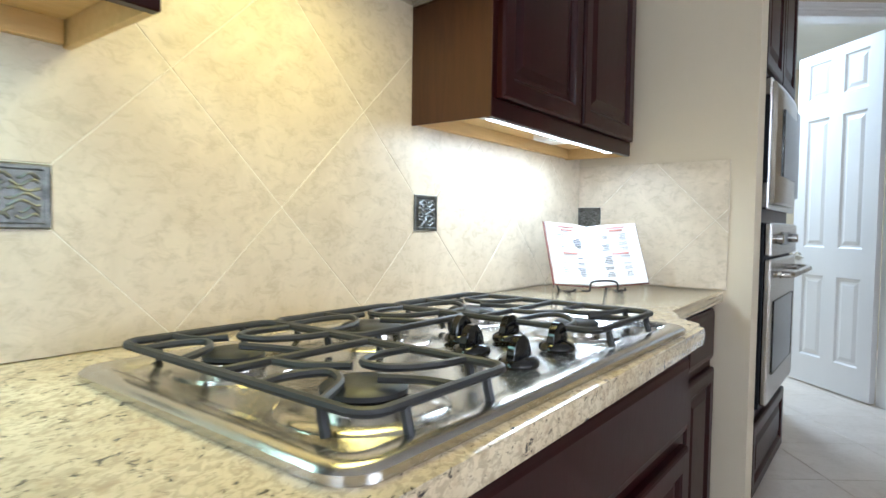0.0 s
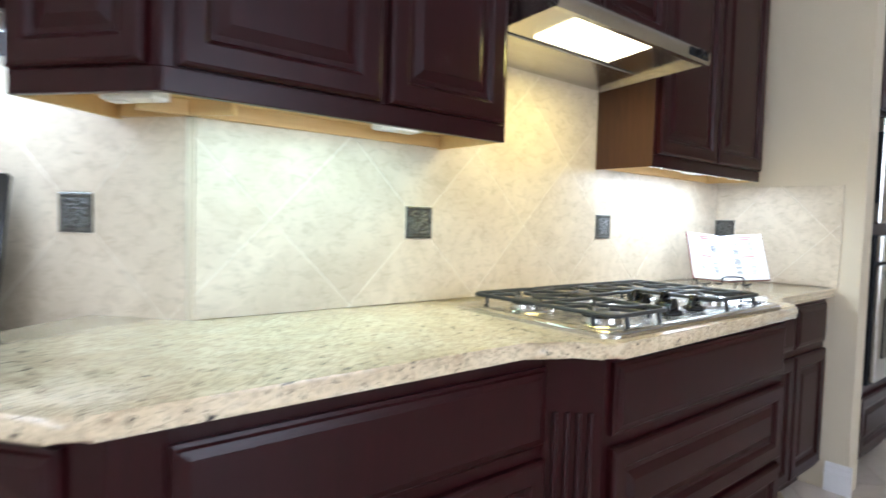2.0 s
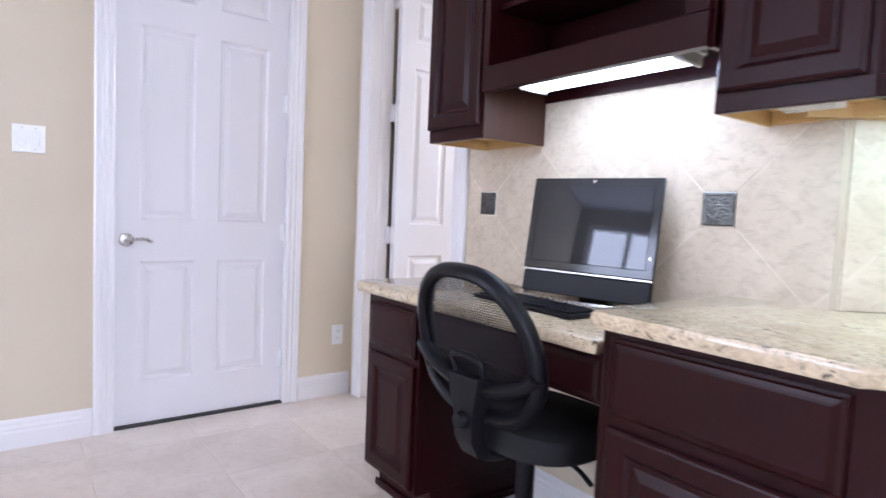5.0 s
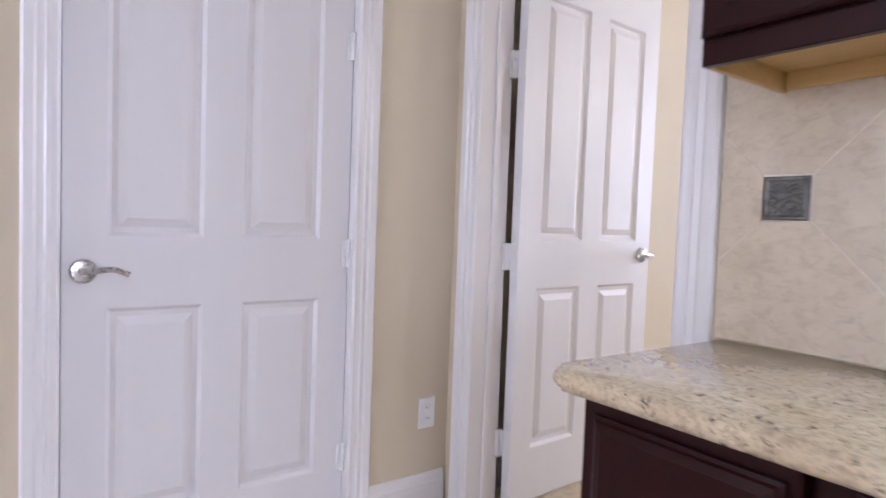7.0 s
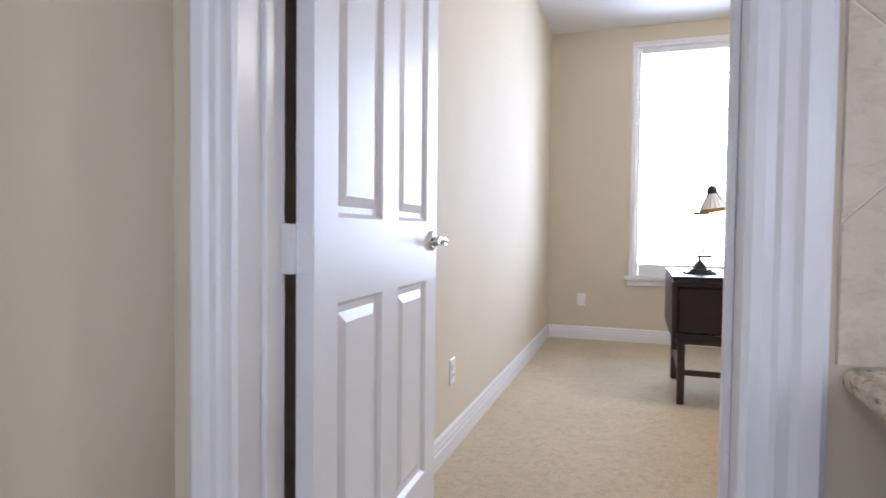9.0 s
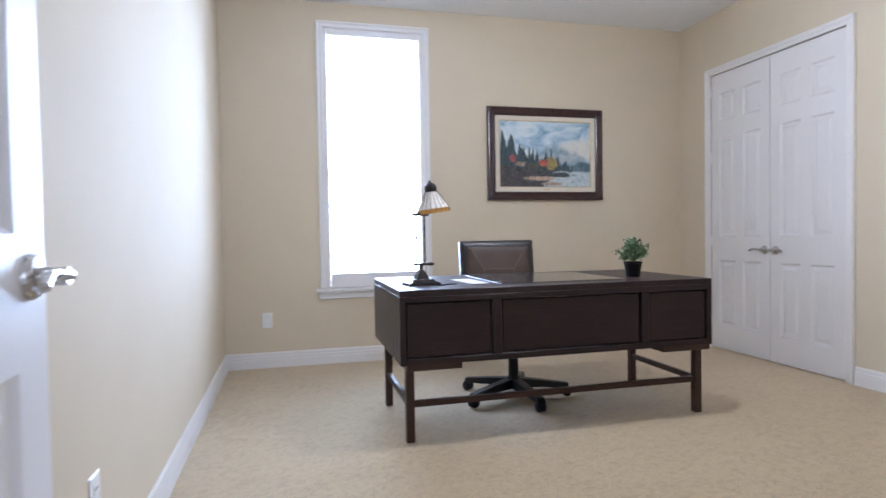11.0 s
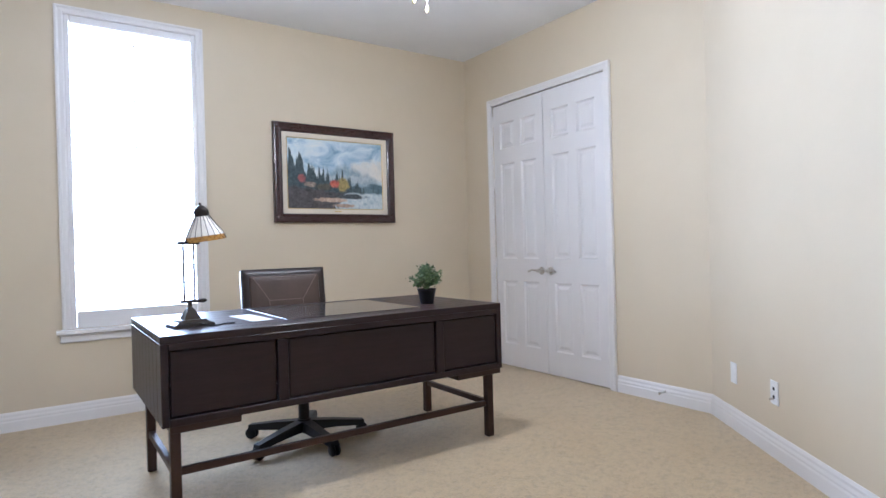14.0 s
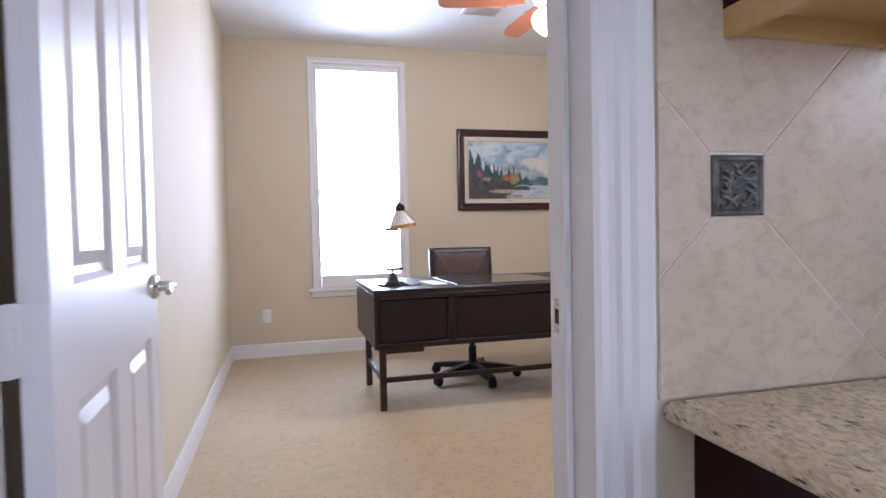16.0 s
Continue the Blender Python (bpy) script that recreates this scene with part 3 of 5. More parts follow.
part("toe_kick", prism([(p0.x, p0.y + 0.07), (p1.x - 0.04, p1.y + 0.06), (p1.x - 0.15, p1.y + 0.2), (p0.x - 0.02, p0.y + 0.25)], 0.004, 0.10), M_CAB, post)
c = cabinet("cooktop_cabinet", STOVE, 0.70, 1.72, 0.665, 0.10, CB, "dark cherry cooktop cabinet with a false front over deep drawers", [(0.725, 1.695, 0.405, 0.655), (0.725, 1.695, 0.125, 0.385)], [(0.725, 1.695, 0.685, 0.855)], True, "kitchen base cabinets")
for a, b, ya, yb in ((0.602, 0.698, -0.575, -0.665), (1.722, 1.86, -0.665, -0.545)):
    pil = thing("fluted_pilaster", STOVE, "dark cherry fluted pilaster beside the cooktop cabinet", "cabinet", "kitchen base cabinets")
    part("post", prism([(a, ya), (b, yb), (b, -0.35), (a, -0.35)], 0.10, CB), M_CAB, pil)
    part("toe_kick", prism([(a, ya + 0.07), (b, yb + 0.07), (b, -0.35), (a, -0.35)], 0.004, 0.10), M_CAB, pil)
    d = Vector((b - a, yb - ya))
    n = Vector((d.y, -d.x)).normalized()
    for k in range(4):
        q = Vector((a, ya)) + d * (0.2 + 0.2 * k)
        part("flute", tube([(q.x + n.x * 0.002, q.y + n.y * 0.002, 0.17), (q.x + n.x * 0.002, q.y + n.y * 0.002, 0.74)], 0.006, 8), M_CAB, pil)
c = cabinet("base_cabinet", STOVE, 1.862, 2.585, 0.52, 0.10, CB, "dark cherry base cabinet with two drawers over two doors", [(1.885, 2.205, 0.125, 0.645), (2.225, 2.565, 0.125, 0.645)], [(1.885, 2.205, 0.675, 0.85), (2.225, 2.565, 0.675, 0.85)], True, "kitchen base cabinets")
# desk units
DT = 0.835
c = cabinet("desk_cabinet", DESK, -2.303, -1.95, 0.53, 0.115, DT - TH - 0.002, "dark cherry desk cabinet with a drawer over one raised-panel door", [(-2.275, -1.965, 0.135, 0.575)], [(-2.275, -1.965, 0.60, 0.765)], True, "kitchen base cabinets")
bm = box(-2.312, -1.938, -0.474, -0.4605, 0.002, 0.032, 0.004)
box(-1.9498, -1.938, -0.4600, -0.02, 0.002, 0.032, 0.004, bm)
part("shoe_moulding", bm, M_CAB, c)
c = thing("pencil_drawer", DESK, "dark cherry pencil drawer under the desk top", "drawer")
part("body", box(-1.948, -1.162, -0.50, -0.05, 0.69, DT - TH - 0.002, 0.001), M_CAB, c)
drawer_front("drawer", c, -1.90, -1.20, 0.665, 0.785, -0.5005)

# worktops
U = Vector((ca, sa))
N = Vector((sa, -ca))
C0 = Vector(CORNER)


def sd(s, d):
    p = C0 + U * s + N * d
    return (p.x, p.y)


def edge_round(a, b, c, r=0.03, n=4):
    """Points that round the corner b of a path a, b, c."""
    a, b, c = Vector(a), Vector(b), Vector(c)
    p, q = b + (a - b).normalized() * r, b + (c - b).normalized() * r
    return [tuple(p * (1 - t) ** 2 + b * 2 * t * (1 - t) + q * t * t) for t in [k / n for k in range(n + 1)]]


front_x = -0.613
plan = [(-1.175, 0.436), (-1.175, -0.185), (front_x, -0.185), sd(0.56, 0.605), sd(0.655, 0.725), sd(1.735, 0.705), sd(1.86, 0.575), sd(2.585, 0.56), sd(2.585, 0.004), sd(0.004, 0.004)]
pts = [plan[0]]
for i in range(1, 8):
    pts += edge_round(plan[i - 1], plan[i], plan[i + 1], 0.035 if i == 1 else 0.06 if i in (3, 6) else 0.03)
pts += plan[8:]
wt = thing("worktop", Matrix(), "cream and brown speckled polished granite worktop with rounded edges", "worktop")
part("slab", prism(pts, CT - TH, CT, 0.0155, 4), M_GRAN, wt, "", True)
dp = [(-2.358, 0.436), (-2.358, -0.135), (-1.18, -0.135), (-1.18, 0.436)]
pts = [dp[0]] + edge_round(dp[0], dp[1], dp[2], 0.04) + dp[2:]
wt = thing("worktop", Matrix(), "cream and brown speckled polished granite desk top", "worktop")
part("slab", prism(pts, DT - TH, DT, 0.0155, 4), M_GRAN, wt, "", True)

# wall units
UB, UT, UD = 1.385, 2.42, 0.285
g = "kitchen wall cabinets"


def wall_unit(name, m, x0, x1, z0, doors, label, depth=UD, z1=UT, rail=True, ends=""):
    c = thing(name, m, label, "wall cabinet", g)
    part("body", box(x0, x1, -depth, -0.003, z0 + 0.045, z1, 0.001), M_CAB, c)
    part("bottom_panel", box(x0 + 0.015, x1 - 0.015, -depth + 0.02, -0.004, z0 + 0.040, z0 + 0.0445), M_RAW, c, "raw maple underside")
    if rail:
        part("light_rail", box(x0, x1, -depth - 0.001, -depth + 0.018, z0, z0 + 0.046, 0.002), M_CAB, c)
        part("back_rail", box(x0 + 0.015, x1 - 0.015, -0.022, -0.004, z0 + 0.004, z0 + 0.040, 0.001), M_RAW, c, "raw maple rail")
    if "l" in ends:
        part("end_panel", box(x0 - 0.004, x0 - 0.0005, -depth, -0.003, z0, z1, 0.0005), M_CABIN, c, "lighter brown cabinet end panel")
    if "r" in ends:
        part("end_panel", box(x1 - 0.0125, x1 - 0.001, -depth + 0.018, -0.003, z0, z0 + 0.046, 0.0005), M_RAW, c, "raw maple inner end")
    if "q" in ends:
        part("end_panel", box(x0 + 0.001, x0 + 0.0125, -depth + 0.018, -0.003, z0, z0 + 0.046, 0.0005), M_RAW, c, "raw maple inner end")
    for a, b in doors:
        door_front("door", c, a, b, z0 + 0.048, z1 - 0.02, -depth - 0.0005)
    return c


wall_unit("wall_cabinet", DESK, -1.095, -0.765, UB, [(-1.085, -0.78)], "dark cherry wall cabinet with one raised-panel door", ends="q")
wall_unit("wall_cabinet", STOVE, -0.135, 0.742, UB, [(-0.11, 0.325), (0.35, 0.72)], "dark cherry wall cabinet with two raised-panel doors", ends="r")
q0, q1 = (-0.765, 0.44 - UD), sd(-0.135, UD)
cf = thing("corner_filler", Matrix(), "dark cherry corner filler between wall cabinets", "wall cabinet", g)
cb0, cb1 = (CORNER[0] - 0.06, 0.42), (CORNER[0] + 0.06, 0.42)
part("body", prism([q0, q1, cb1, cb0], UB + 0.045, UT), M_CAB, cf)
e0, e1 = Vector(q0), Vector(q1)
ein = (Vector(CORNER) - (e0 + e1) / 2).normalized() * 0.02
part("light_rail", prism([q0, q1, tuple(e1 + ein), tuple(e0 + ein)], UB, UB + 0.0445), M_CAB, cf)
part("bottom_panel", prism([tuple(e0 + ein * 1.05), tuple(e1 + ein * 1.05), cb1, cb0], UB + 0.040, UB + 0.0445), M_RAW, cf, "raw maple underside")
wall_unit("wall_cabinet", STOVE, 1.545, 2.46, UB, [(1.565, 2.005), (2.02, 2.44)], "dark cherry wall cabinet with two raised-panel doors", 0.255, ends="lr")
wall_unit("wall_cabinet", STOVE, 0.7435, 1.54, 1.77, [(0.76, 1.13), (1.145, 1.52)], "dark cherry cabinet above the range hood", rail=False)
c = wall_unit("wall_cabinet", DESK, -2.25, -1.925, UB, [(-2.245, -1.935)], "dark cherry wall cabinet with one raised-panel door beside the open shelves", 0.315, ends="qr")
# lighter brown here paints in the strip light that falls on this side
part("end_panel", box(-1.9245, -1.921, -0.315, -0.003, UB, 1.60, 0.0005), M_CABIN, c, "lighter brown cabinet end panel")
# open shelf unit over the desk
sh = thing("open_shelf_unit", DESK, "dark cherry open shelf unit above the desk", "shelf", g)
part("back", box(-1.92, -1.10, -0.018, -0.003, 1.545, UT), M_CAB, sh)
part("side", box(-1.92, -1.90, -0.30, -0.019, 1.60, UT, 0.001), M_CAB, sh)
part("side", box(-1.12, -1.10, -0.30, -0.019, 1.545, UT, 0.001), M_CAB, sh)
part("bottom", box(-1.90, -1.12, -0.30, -0.019, 1.60, 1.62, 0.001), M_CAB, sh)
part("shelf", box(-1.90, -1.12, -0.285, -0.019, 1.825, 1.845, 0.002), M_CAB, sh)
part("valance", box(-1.92, -1.10, -0.335, -0.302, 1.54, 1.625, 0.002), M_CAB, sh)
part("stile", box(-1.92, -1.89, -0.335, -0.302, 1.626, UT, 0.001), M_CAB, sh)
part("stile", box(-1.16, -1.10, -0.335, -0.302, 1.626, UT, 0.001), M_CAB, sh)
part("top", box(-1.90, -1.12, -0.30, -0.019, UT - 0.02, UT), M_CAB, sh)


def strip_light(m, x0, x1, y0, y1, z, label, deep=0.012, lit=M_TUBE):
    f = thing("strip_light", m, label, "light fixture")
    part("housing", box(x0 - 0.02, x1 + 0.02, y0 - 0.01, y1 + 0.01, z, z + 0.02, 0.003), M_PLATE, f)
    ym, hw = (y0 + y1) / 2, (y1 - y0) / 2
    arc = [(ym + hw * math.cos(a), z - 0.0005 - deep * math.sin(a) ** 0.7) for a in [math.pi * k / 10 for k in range(11)]]
    part("lens", rings([[(x, y, zz) for y, zz in arc] for x in (x0, x1)]), lit, f, "glowing white lens", True)
    for xa, xb in ((x0 - 0.014, x0 - 0.001), (x1 + 0.001, x1 + 0.014)):
        part("end_cap", box(xa, xb, y0, y1, z - deep, z - 0.0005, 0.004), M_PLATE, f, "grey plastic end cap")
    part("cord", tube(smooth_line([(x1 + 0.02, y0 + 0.02, z + 0.01), (x1 + 0.06, y0 + 0.04, z + 0.0), (x1 + 0.08, y0 + 0.08, z + 0.02)], 4), 0.006, 6), M_PLATE, f)
    return f


strip_light(DESK, -1.77, -1.22, -0.29, -0.155, 1.572, "lit white fluorescent strip light under the shelf unit", 0.034)
strip_light(STOVE, -0.05, 0.62, -0.265, -0.235, UB + 0.018, "lit fluorescent strip light under the wall cabinet")
strip_light(STOVE, 1.60, 2.38, -0.235, -0.19, UB + 0.018, "lit fluorescent strip light under the wall cabinet")
for m, x in ((DESK, -0.93), (STOVE, 0.50), (STOVE, 2.1)):
    o = thing("junction_box", m, "white plastic outlet box under the wall cabinet", "outlet")
    part("case", box(x - 0.075, x + 0.055, -0.16, -0.10, UB + 0.016, UB + 0.0395, 0.004), M_PLATE, o)
    part("socket", box(x - 0.07, x - 0.03, -0.145, -0.115, UB + 0.013, UB + 0.0165, 0.001), M_PLATE, o)

# range hood
hd = thing("range_hood", STOVE, "slim stainless steel under-cabinet range hood with a lit lens", "range hood")
x0, x1 = 0.746, 1.538
prof = [(-0.004, 1.695), (-0.03, 1.695), (-0.05, 1.70), (-0.41, 1.735), (-0.425, 1.715), (-0.45, 1.712), (-0.455, 1.72), (-0.455, 1.752), (-0.43, 1.772), (-0.29, 1.800), (-0.004, 1.804)]
part("shell", rings([[(x, y, z) for y, z in prof] for x in (x0, x1)]), M_STEEL, hd, "", True)
for xa, xb in ((x0, x0 + 0.012), (x1 - 0.012, x1)):
    part("side_lip", rings([[(x, -0.44, 1.714), (x, -0.02, 1.684), (x, -0.02, 1.699), (x, -0.44, 1.738)] for x in (xa, xb)]), M_STEEL, hd)
slope = math.degrees(math.atan2(0.035, 0.36))
part("lens", box(0.90, 1.27, -0.36, -0.185, -0.006, -0.0005, 0.003), M_TUBEW, hd, "glowing frosted lens", False, pose(0, -0.05, 1.70, -slope))
part("filter", box(0.80, 1.47, -0.165, -0.015, -0.006, -0.0005, 0.003), M_STEEL, hd, "metal grease filter", False, pose(0, -0.05, 1.70, -slope))
part("switch_panel", box(1.40, 1.52, -0.460, -0.4545, 1.722, 1.749, 0.002), M_BLACK, hd)
for k in range(2):
    part("knob", lathe([(0.012, 0), (0.011, 0.014), (0.008, 0.016)], 12, None, pose(1.44 + 0.04 * k, -0.460, 1.735, 90)), M_BLACK, hd, "", True)

# tall oven unit
OX0, OX1, OD = 2.72, 3.525, 0.62
ov = thing("oven_cabinet", STOVE, "tall dark cherry oven cabinet with doors above and a drawer below", "cabinet")
part("body", box(OX0, OX1, -OD, -0.01, 0.10, 2.55, 0.001), M_CAB, ov)
part("toe_kick", box(OX0, OX1, -OD + 0.07, -0.01, 0.004, 0.10), M_CAB, ov)
door_front("door", ov, OX0 + 0.03, (OX0 + OX1) / 2 - 0.004, 1.72, 2.5, -OD - 0.0005)
door_front("door", ov, (OX0 + OX1) / 2 + 0.004, OX1 - 0.03, 1.72, 2.5, -OD - 0.0005)
door_front("drawer", ov, OX0 + 0.03, OX1 - 0.03, 0.125, 0.40, -OD - 0.0005)
mw = thing("microwave", STOVE, "built-in white and grey microwave in the oven cabinet", "microwave")
part("trim_frame", box(OX0 + 0.06, OX1 - 0.06, -OD - 0.035, -OD - 0.001, 1.205, 1.685, 0.006), M_STEEL, mw)
def bowed(x0, x1, z0, z1, back, bow, thick):
    """A front panel that bulges towards -y between its ends."""
    xs = [x0 + (x1 - x0) * k / 12 for k in range(13)]
    fr = [(x, back - thick - bow * math.sin(math.pi * (x - x0) / (x1 - x0)) ** 0.6) for x in xs]
    loop = fr + [(x1, back), (x0, back)]
    cx, cz = (x0 + x1) / 2, (z0 + z1) / 2
    return rings([[(cx + (x - cx) * f, y if y > back - 0.001 else back + (y - back) * g, z) for x, y in loop] for z, f, g in ((z0, 0.985, 0.6), (z0 + 0.012, 1.0, 1.0), (z1 - 0.03, 1.0, 1.0), (z1 - 0.008, 0.995, 0.75), (z1, 0.985, 0.4))])


part("door", bowed(OX0 + 0.075, OX1 - 0.20, 1.225, 1.67, -OD - 0.036, 0.012, 0.016), M_STEEL, mw, "", True)
part("window", box(OX0 + 0.17, OX1 - 0.31, -OD - 0.0665, -OD - 0.058, 1.33, 1.58, 0.002), M_BLACKG, mw, "dark glass window")
part("control_panel", box(OX1 - 0.18, OX1 - 0.07, -OD - 0.05, -OD - 0.036, 1.27, 1.65, 0.004), M_BLACKG, mw)
# thin black plate that makes the side of the trim dark
part("dark_side_plate", box(OX0 + 0.058, OX0 + 0.0595, -OD - 0.03, -OD - 0.002, 1.30, 1.62), M_BLACK, mw)
on = thing("wall_oven", STOVE, "built-in stainless steel wall oven with a bar handle", "oven")
part("body", box(OX0 + 0.06, OX1 - 0.06, -OD - 0.025, -OD - 0.001, 0.46, 1.155, 0.003), M_BLACK, on)
part("control_panel", box(OX0 + 0.06, OX1 - 0.06, -OD - 0.05, -OD - 0.0255, 1.03, 1.155, 0.006), M_STEEL, on)
part("door", box(OX0 + 0.065, OX1 - 0.065, -OD - 0.05, -OD - 0.0255, 0.475, 1.02, 0.006), M_STEEL, on)
part("window", box(OX0 + 0.15, OX1 - 0.15, -OD - 0.053, -OD - 0.0505, 0.58, 0.86, 0.004), M_BLACKG, on, "dark glass window")
part("display", box(OX0 + 0.28, OX1 - 0.28, -OD - 0.053, -OD - 0.0505, 1.07, 1.12, 0.002), M_BLACKG, on)
for x in (OX0 + 0.2, OX1 - 0.2):
    part("dial", lathe([(0.02, 0), (0.018, 0.02), (0.012, 0.022)], 16, None, pose(x, -OD - 0.0505, 1.095, 90)), M_STEEL, on, "", True)
hl = smooth_line([(OX0 + 0.10, -OD - 0.05, 0.965), (OX0 + 0.11, -OD - 0.10, 0.965), (OX0 + 0.2, -OD - 0.112, 0.965), (OX1 - 0.2, -OD - 0.112, 0.965), (OX1 - 0.11, -OD - 0.10, 0.965), (OX1 - 0.10, -OD - 0.05, 0.965)], 4)
part("handle", tube(hl, 0.013, 10), M_NICKEL, on, "satin bar handle", True)

# ---- things in the kitchen ----


def arc(cx, cy, r, a0, a1, n=10, z=0.0):
    return [(cx + r * math.cos(radians(a0 + (a1 - a0) * k / n)), cy + r * math.sin(radians(a0 + (a1 - a0) * k / n)), z) for k in range(n + 1)]


def rounded(x0, x1, y0, y1, r, n=5):
    """A plan loop: a rectangle with round corners."""
    return [(p[0], p[1]) for c in ((x1 - r, y1 - r, 0), (x0 + r, y1 - r, 90), (x0 + r, y0 + r, 180), (x1 - r, y0 + r, 270)) for p in arc(c[0], c[1], r, c[2], c[2] + 90, n)]


def cooktop():
    x0, x1, y0, y1 = 0.678, 1.63, -0.697, -0.155
    c = thing("cooktop", STOVE @ pose(0, 0, CT), "stainless steel five-burner gas cooktop with black grates set in the worktop", "cooktop")
    loops = []
    for ins, z in ((0.0, 0.0005), (0.0, 0.010), (0.004, 0.014), (0.012, 0.016), (0.030, 0.016), (0.042, 0.009), (0.05, 0.006)):
        loops.append([(x, y, z) for x, y in rounded(x0 + ins, x1 - ins, y0 + ins, y1 - ins, 0.045 - ins * 0.6)])
    part("tray", rings(loops), M_STEEL, c, "brushed stainless tray", True)
    burners = [(0.835, -0.30, 0.042), (0.835, -0.555, 0.05), (1.12, -0.285, 0.055), (1.41, -0.30, 0.05), (1.41, -0.545, 0.042)]
    for bx, by, br in burners:
        b = part("burner", lathe([(br * 2.0, 0.006), (br * 1.9, 0.010), (br * 1.35, 0.0085), (br * 1.1, 0.010), (br * 1.05, 0.022), (br * 0.9, 0.024)], 28, None, Matrix.Translation((bx, by, 0))), M_STEEL, c, "polished burner bowl", True)
        part("burner_cap", lathe([(br, 0.0245), (br, 0.030), (br * 0.88, 0.034), (br * 0.3, 0.035)], 24, None, Matrix.Translation((bx, by, 0))), M_IRON, b, "black burner cap", True)
    zt = 0.043
    grates = [(0.732, 0.97, -0.662, -0.19, [(0.835, -0.30), (0.835, -0.555)]), (0.976, 1.262, -0.39, -0.19, [(1.12, -0.285)]), (1.268, 1.555, -0.645, -0.195, [(1.41, -0.30), (1.41, -0.545)])]
    for gx0, gx1, gy0, gy1, holes in grates:
        g = part("grate", tube([(x, y, zt) for x, y in rounded(gx0, gx1, gy0, gy1, 0.025)], 0.0062, 8, None, 0.95, True), M_IRON, c, "black cast iron grate", True)
        mid = (gx0 + gx1) / 2
        if len(holes) == 2:
            ym = (gy0 + gy1) / 2
            part("bar", tube([(gx0, ym, zt), (gx1, ym, zt)], 0.0056, 8), M_IRON, g, "", True)
        for hx, hy in holes:
            lo, hi = (gy0, gy1) if len(holes) == 1 else ((gy0 + gy1) / 2, gy1) if hy > -0.4 else (gy0, (gy0 + gy1) / 2)
            for sx, ex in ((-1, gx0), (1, gx1)):
                part("finger", tube(smooth_line([(ex, hy + 0.05, zt), (hx + sx * 0.07, hy + 0.055, zt), (hx + sx * 0.028, hy + 0.03, zt + 0.002), (hx + sx * 0.04, hy - 0.005, zt), (hx + sx * 0.085, hy - 0.035, zt), (ex, hy - 0.045, zt)], 5), 0.0052, 7), M_IRON, g, "", True)
            part("finger", tube(smooth_line([(hx - 0.03, hi, zt), (hx - 0.02, hi - 0.05, zt), (hx + 0.01, hy + 0.03, zt + 0.002)], 4), 0.0052, 7), M_IRON, g, "", True)
            part("finger", tube(smooth_line([(hx + 0.03, lo, zt), (hx + 0.02, lo + 0.045, zt), (hx - 0.01, hy - 0.03, zt + 0.002)], 4), 0.0052, 7), M_IRON, g, "", True)
        for px_, py_ in ((gx0 + 0.05, gy0), (gx1 - 0.05, gy0), (gx0 + 0.05, gy1), (gx1 - 0.05, gy1), (gx0, gy0 + 0.06), (gx1, gy0 + 0.06)):
            part("foot", tube(smooth_line([(px_, py_, zt), (px_, py_ - 0.004, zt - 0.018), (px_, py_ - 0.008, 0.012)], 3), 0.0058, 7), M_IRON, g, "", True)
    for kx, ky in ((1.195, -0.43), (1.125, -0.50), (1.255, -0.49), (1.10, -0.60), (1.24, -0.59)):
        k = part("knob", lathe([(0.029, 0.010), (0.031, 0.014), (0.029, 0.020), (0.023, 0.024), (0.012, 0.027), (0.006, 0.028)], 22, None, Matrix.Translation((kx, ky, 0))), M_BLACKG, c, "glossy black knob", True)
        fin = [(0.026 * math.cos(math.pi * q / 12), 0.02 + 0.036 * math.sin(math.pi * q / 12)) for q in range(13)]
        part("grip", rings([[(kx + u * f, ky + v, 0.02 + (z - 0.02) * f) for u, z in fin] for v, f in ((-0.009, 0.8), (-0.006, 1.0), (0.006, 1.0), (0.009, 0.8))]), M_BLACKG, k, "", True)


cooktop()


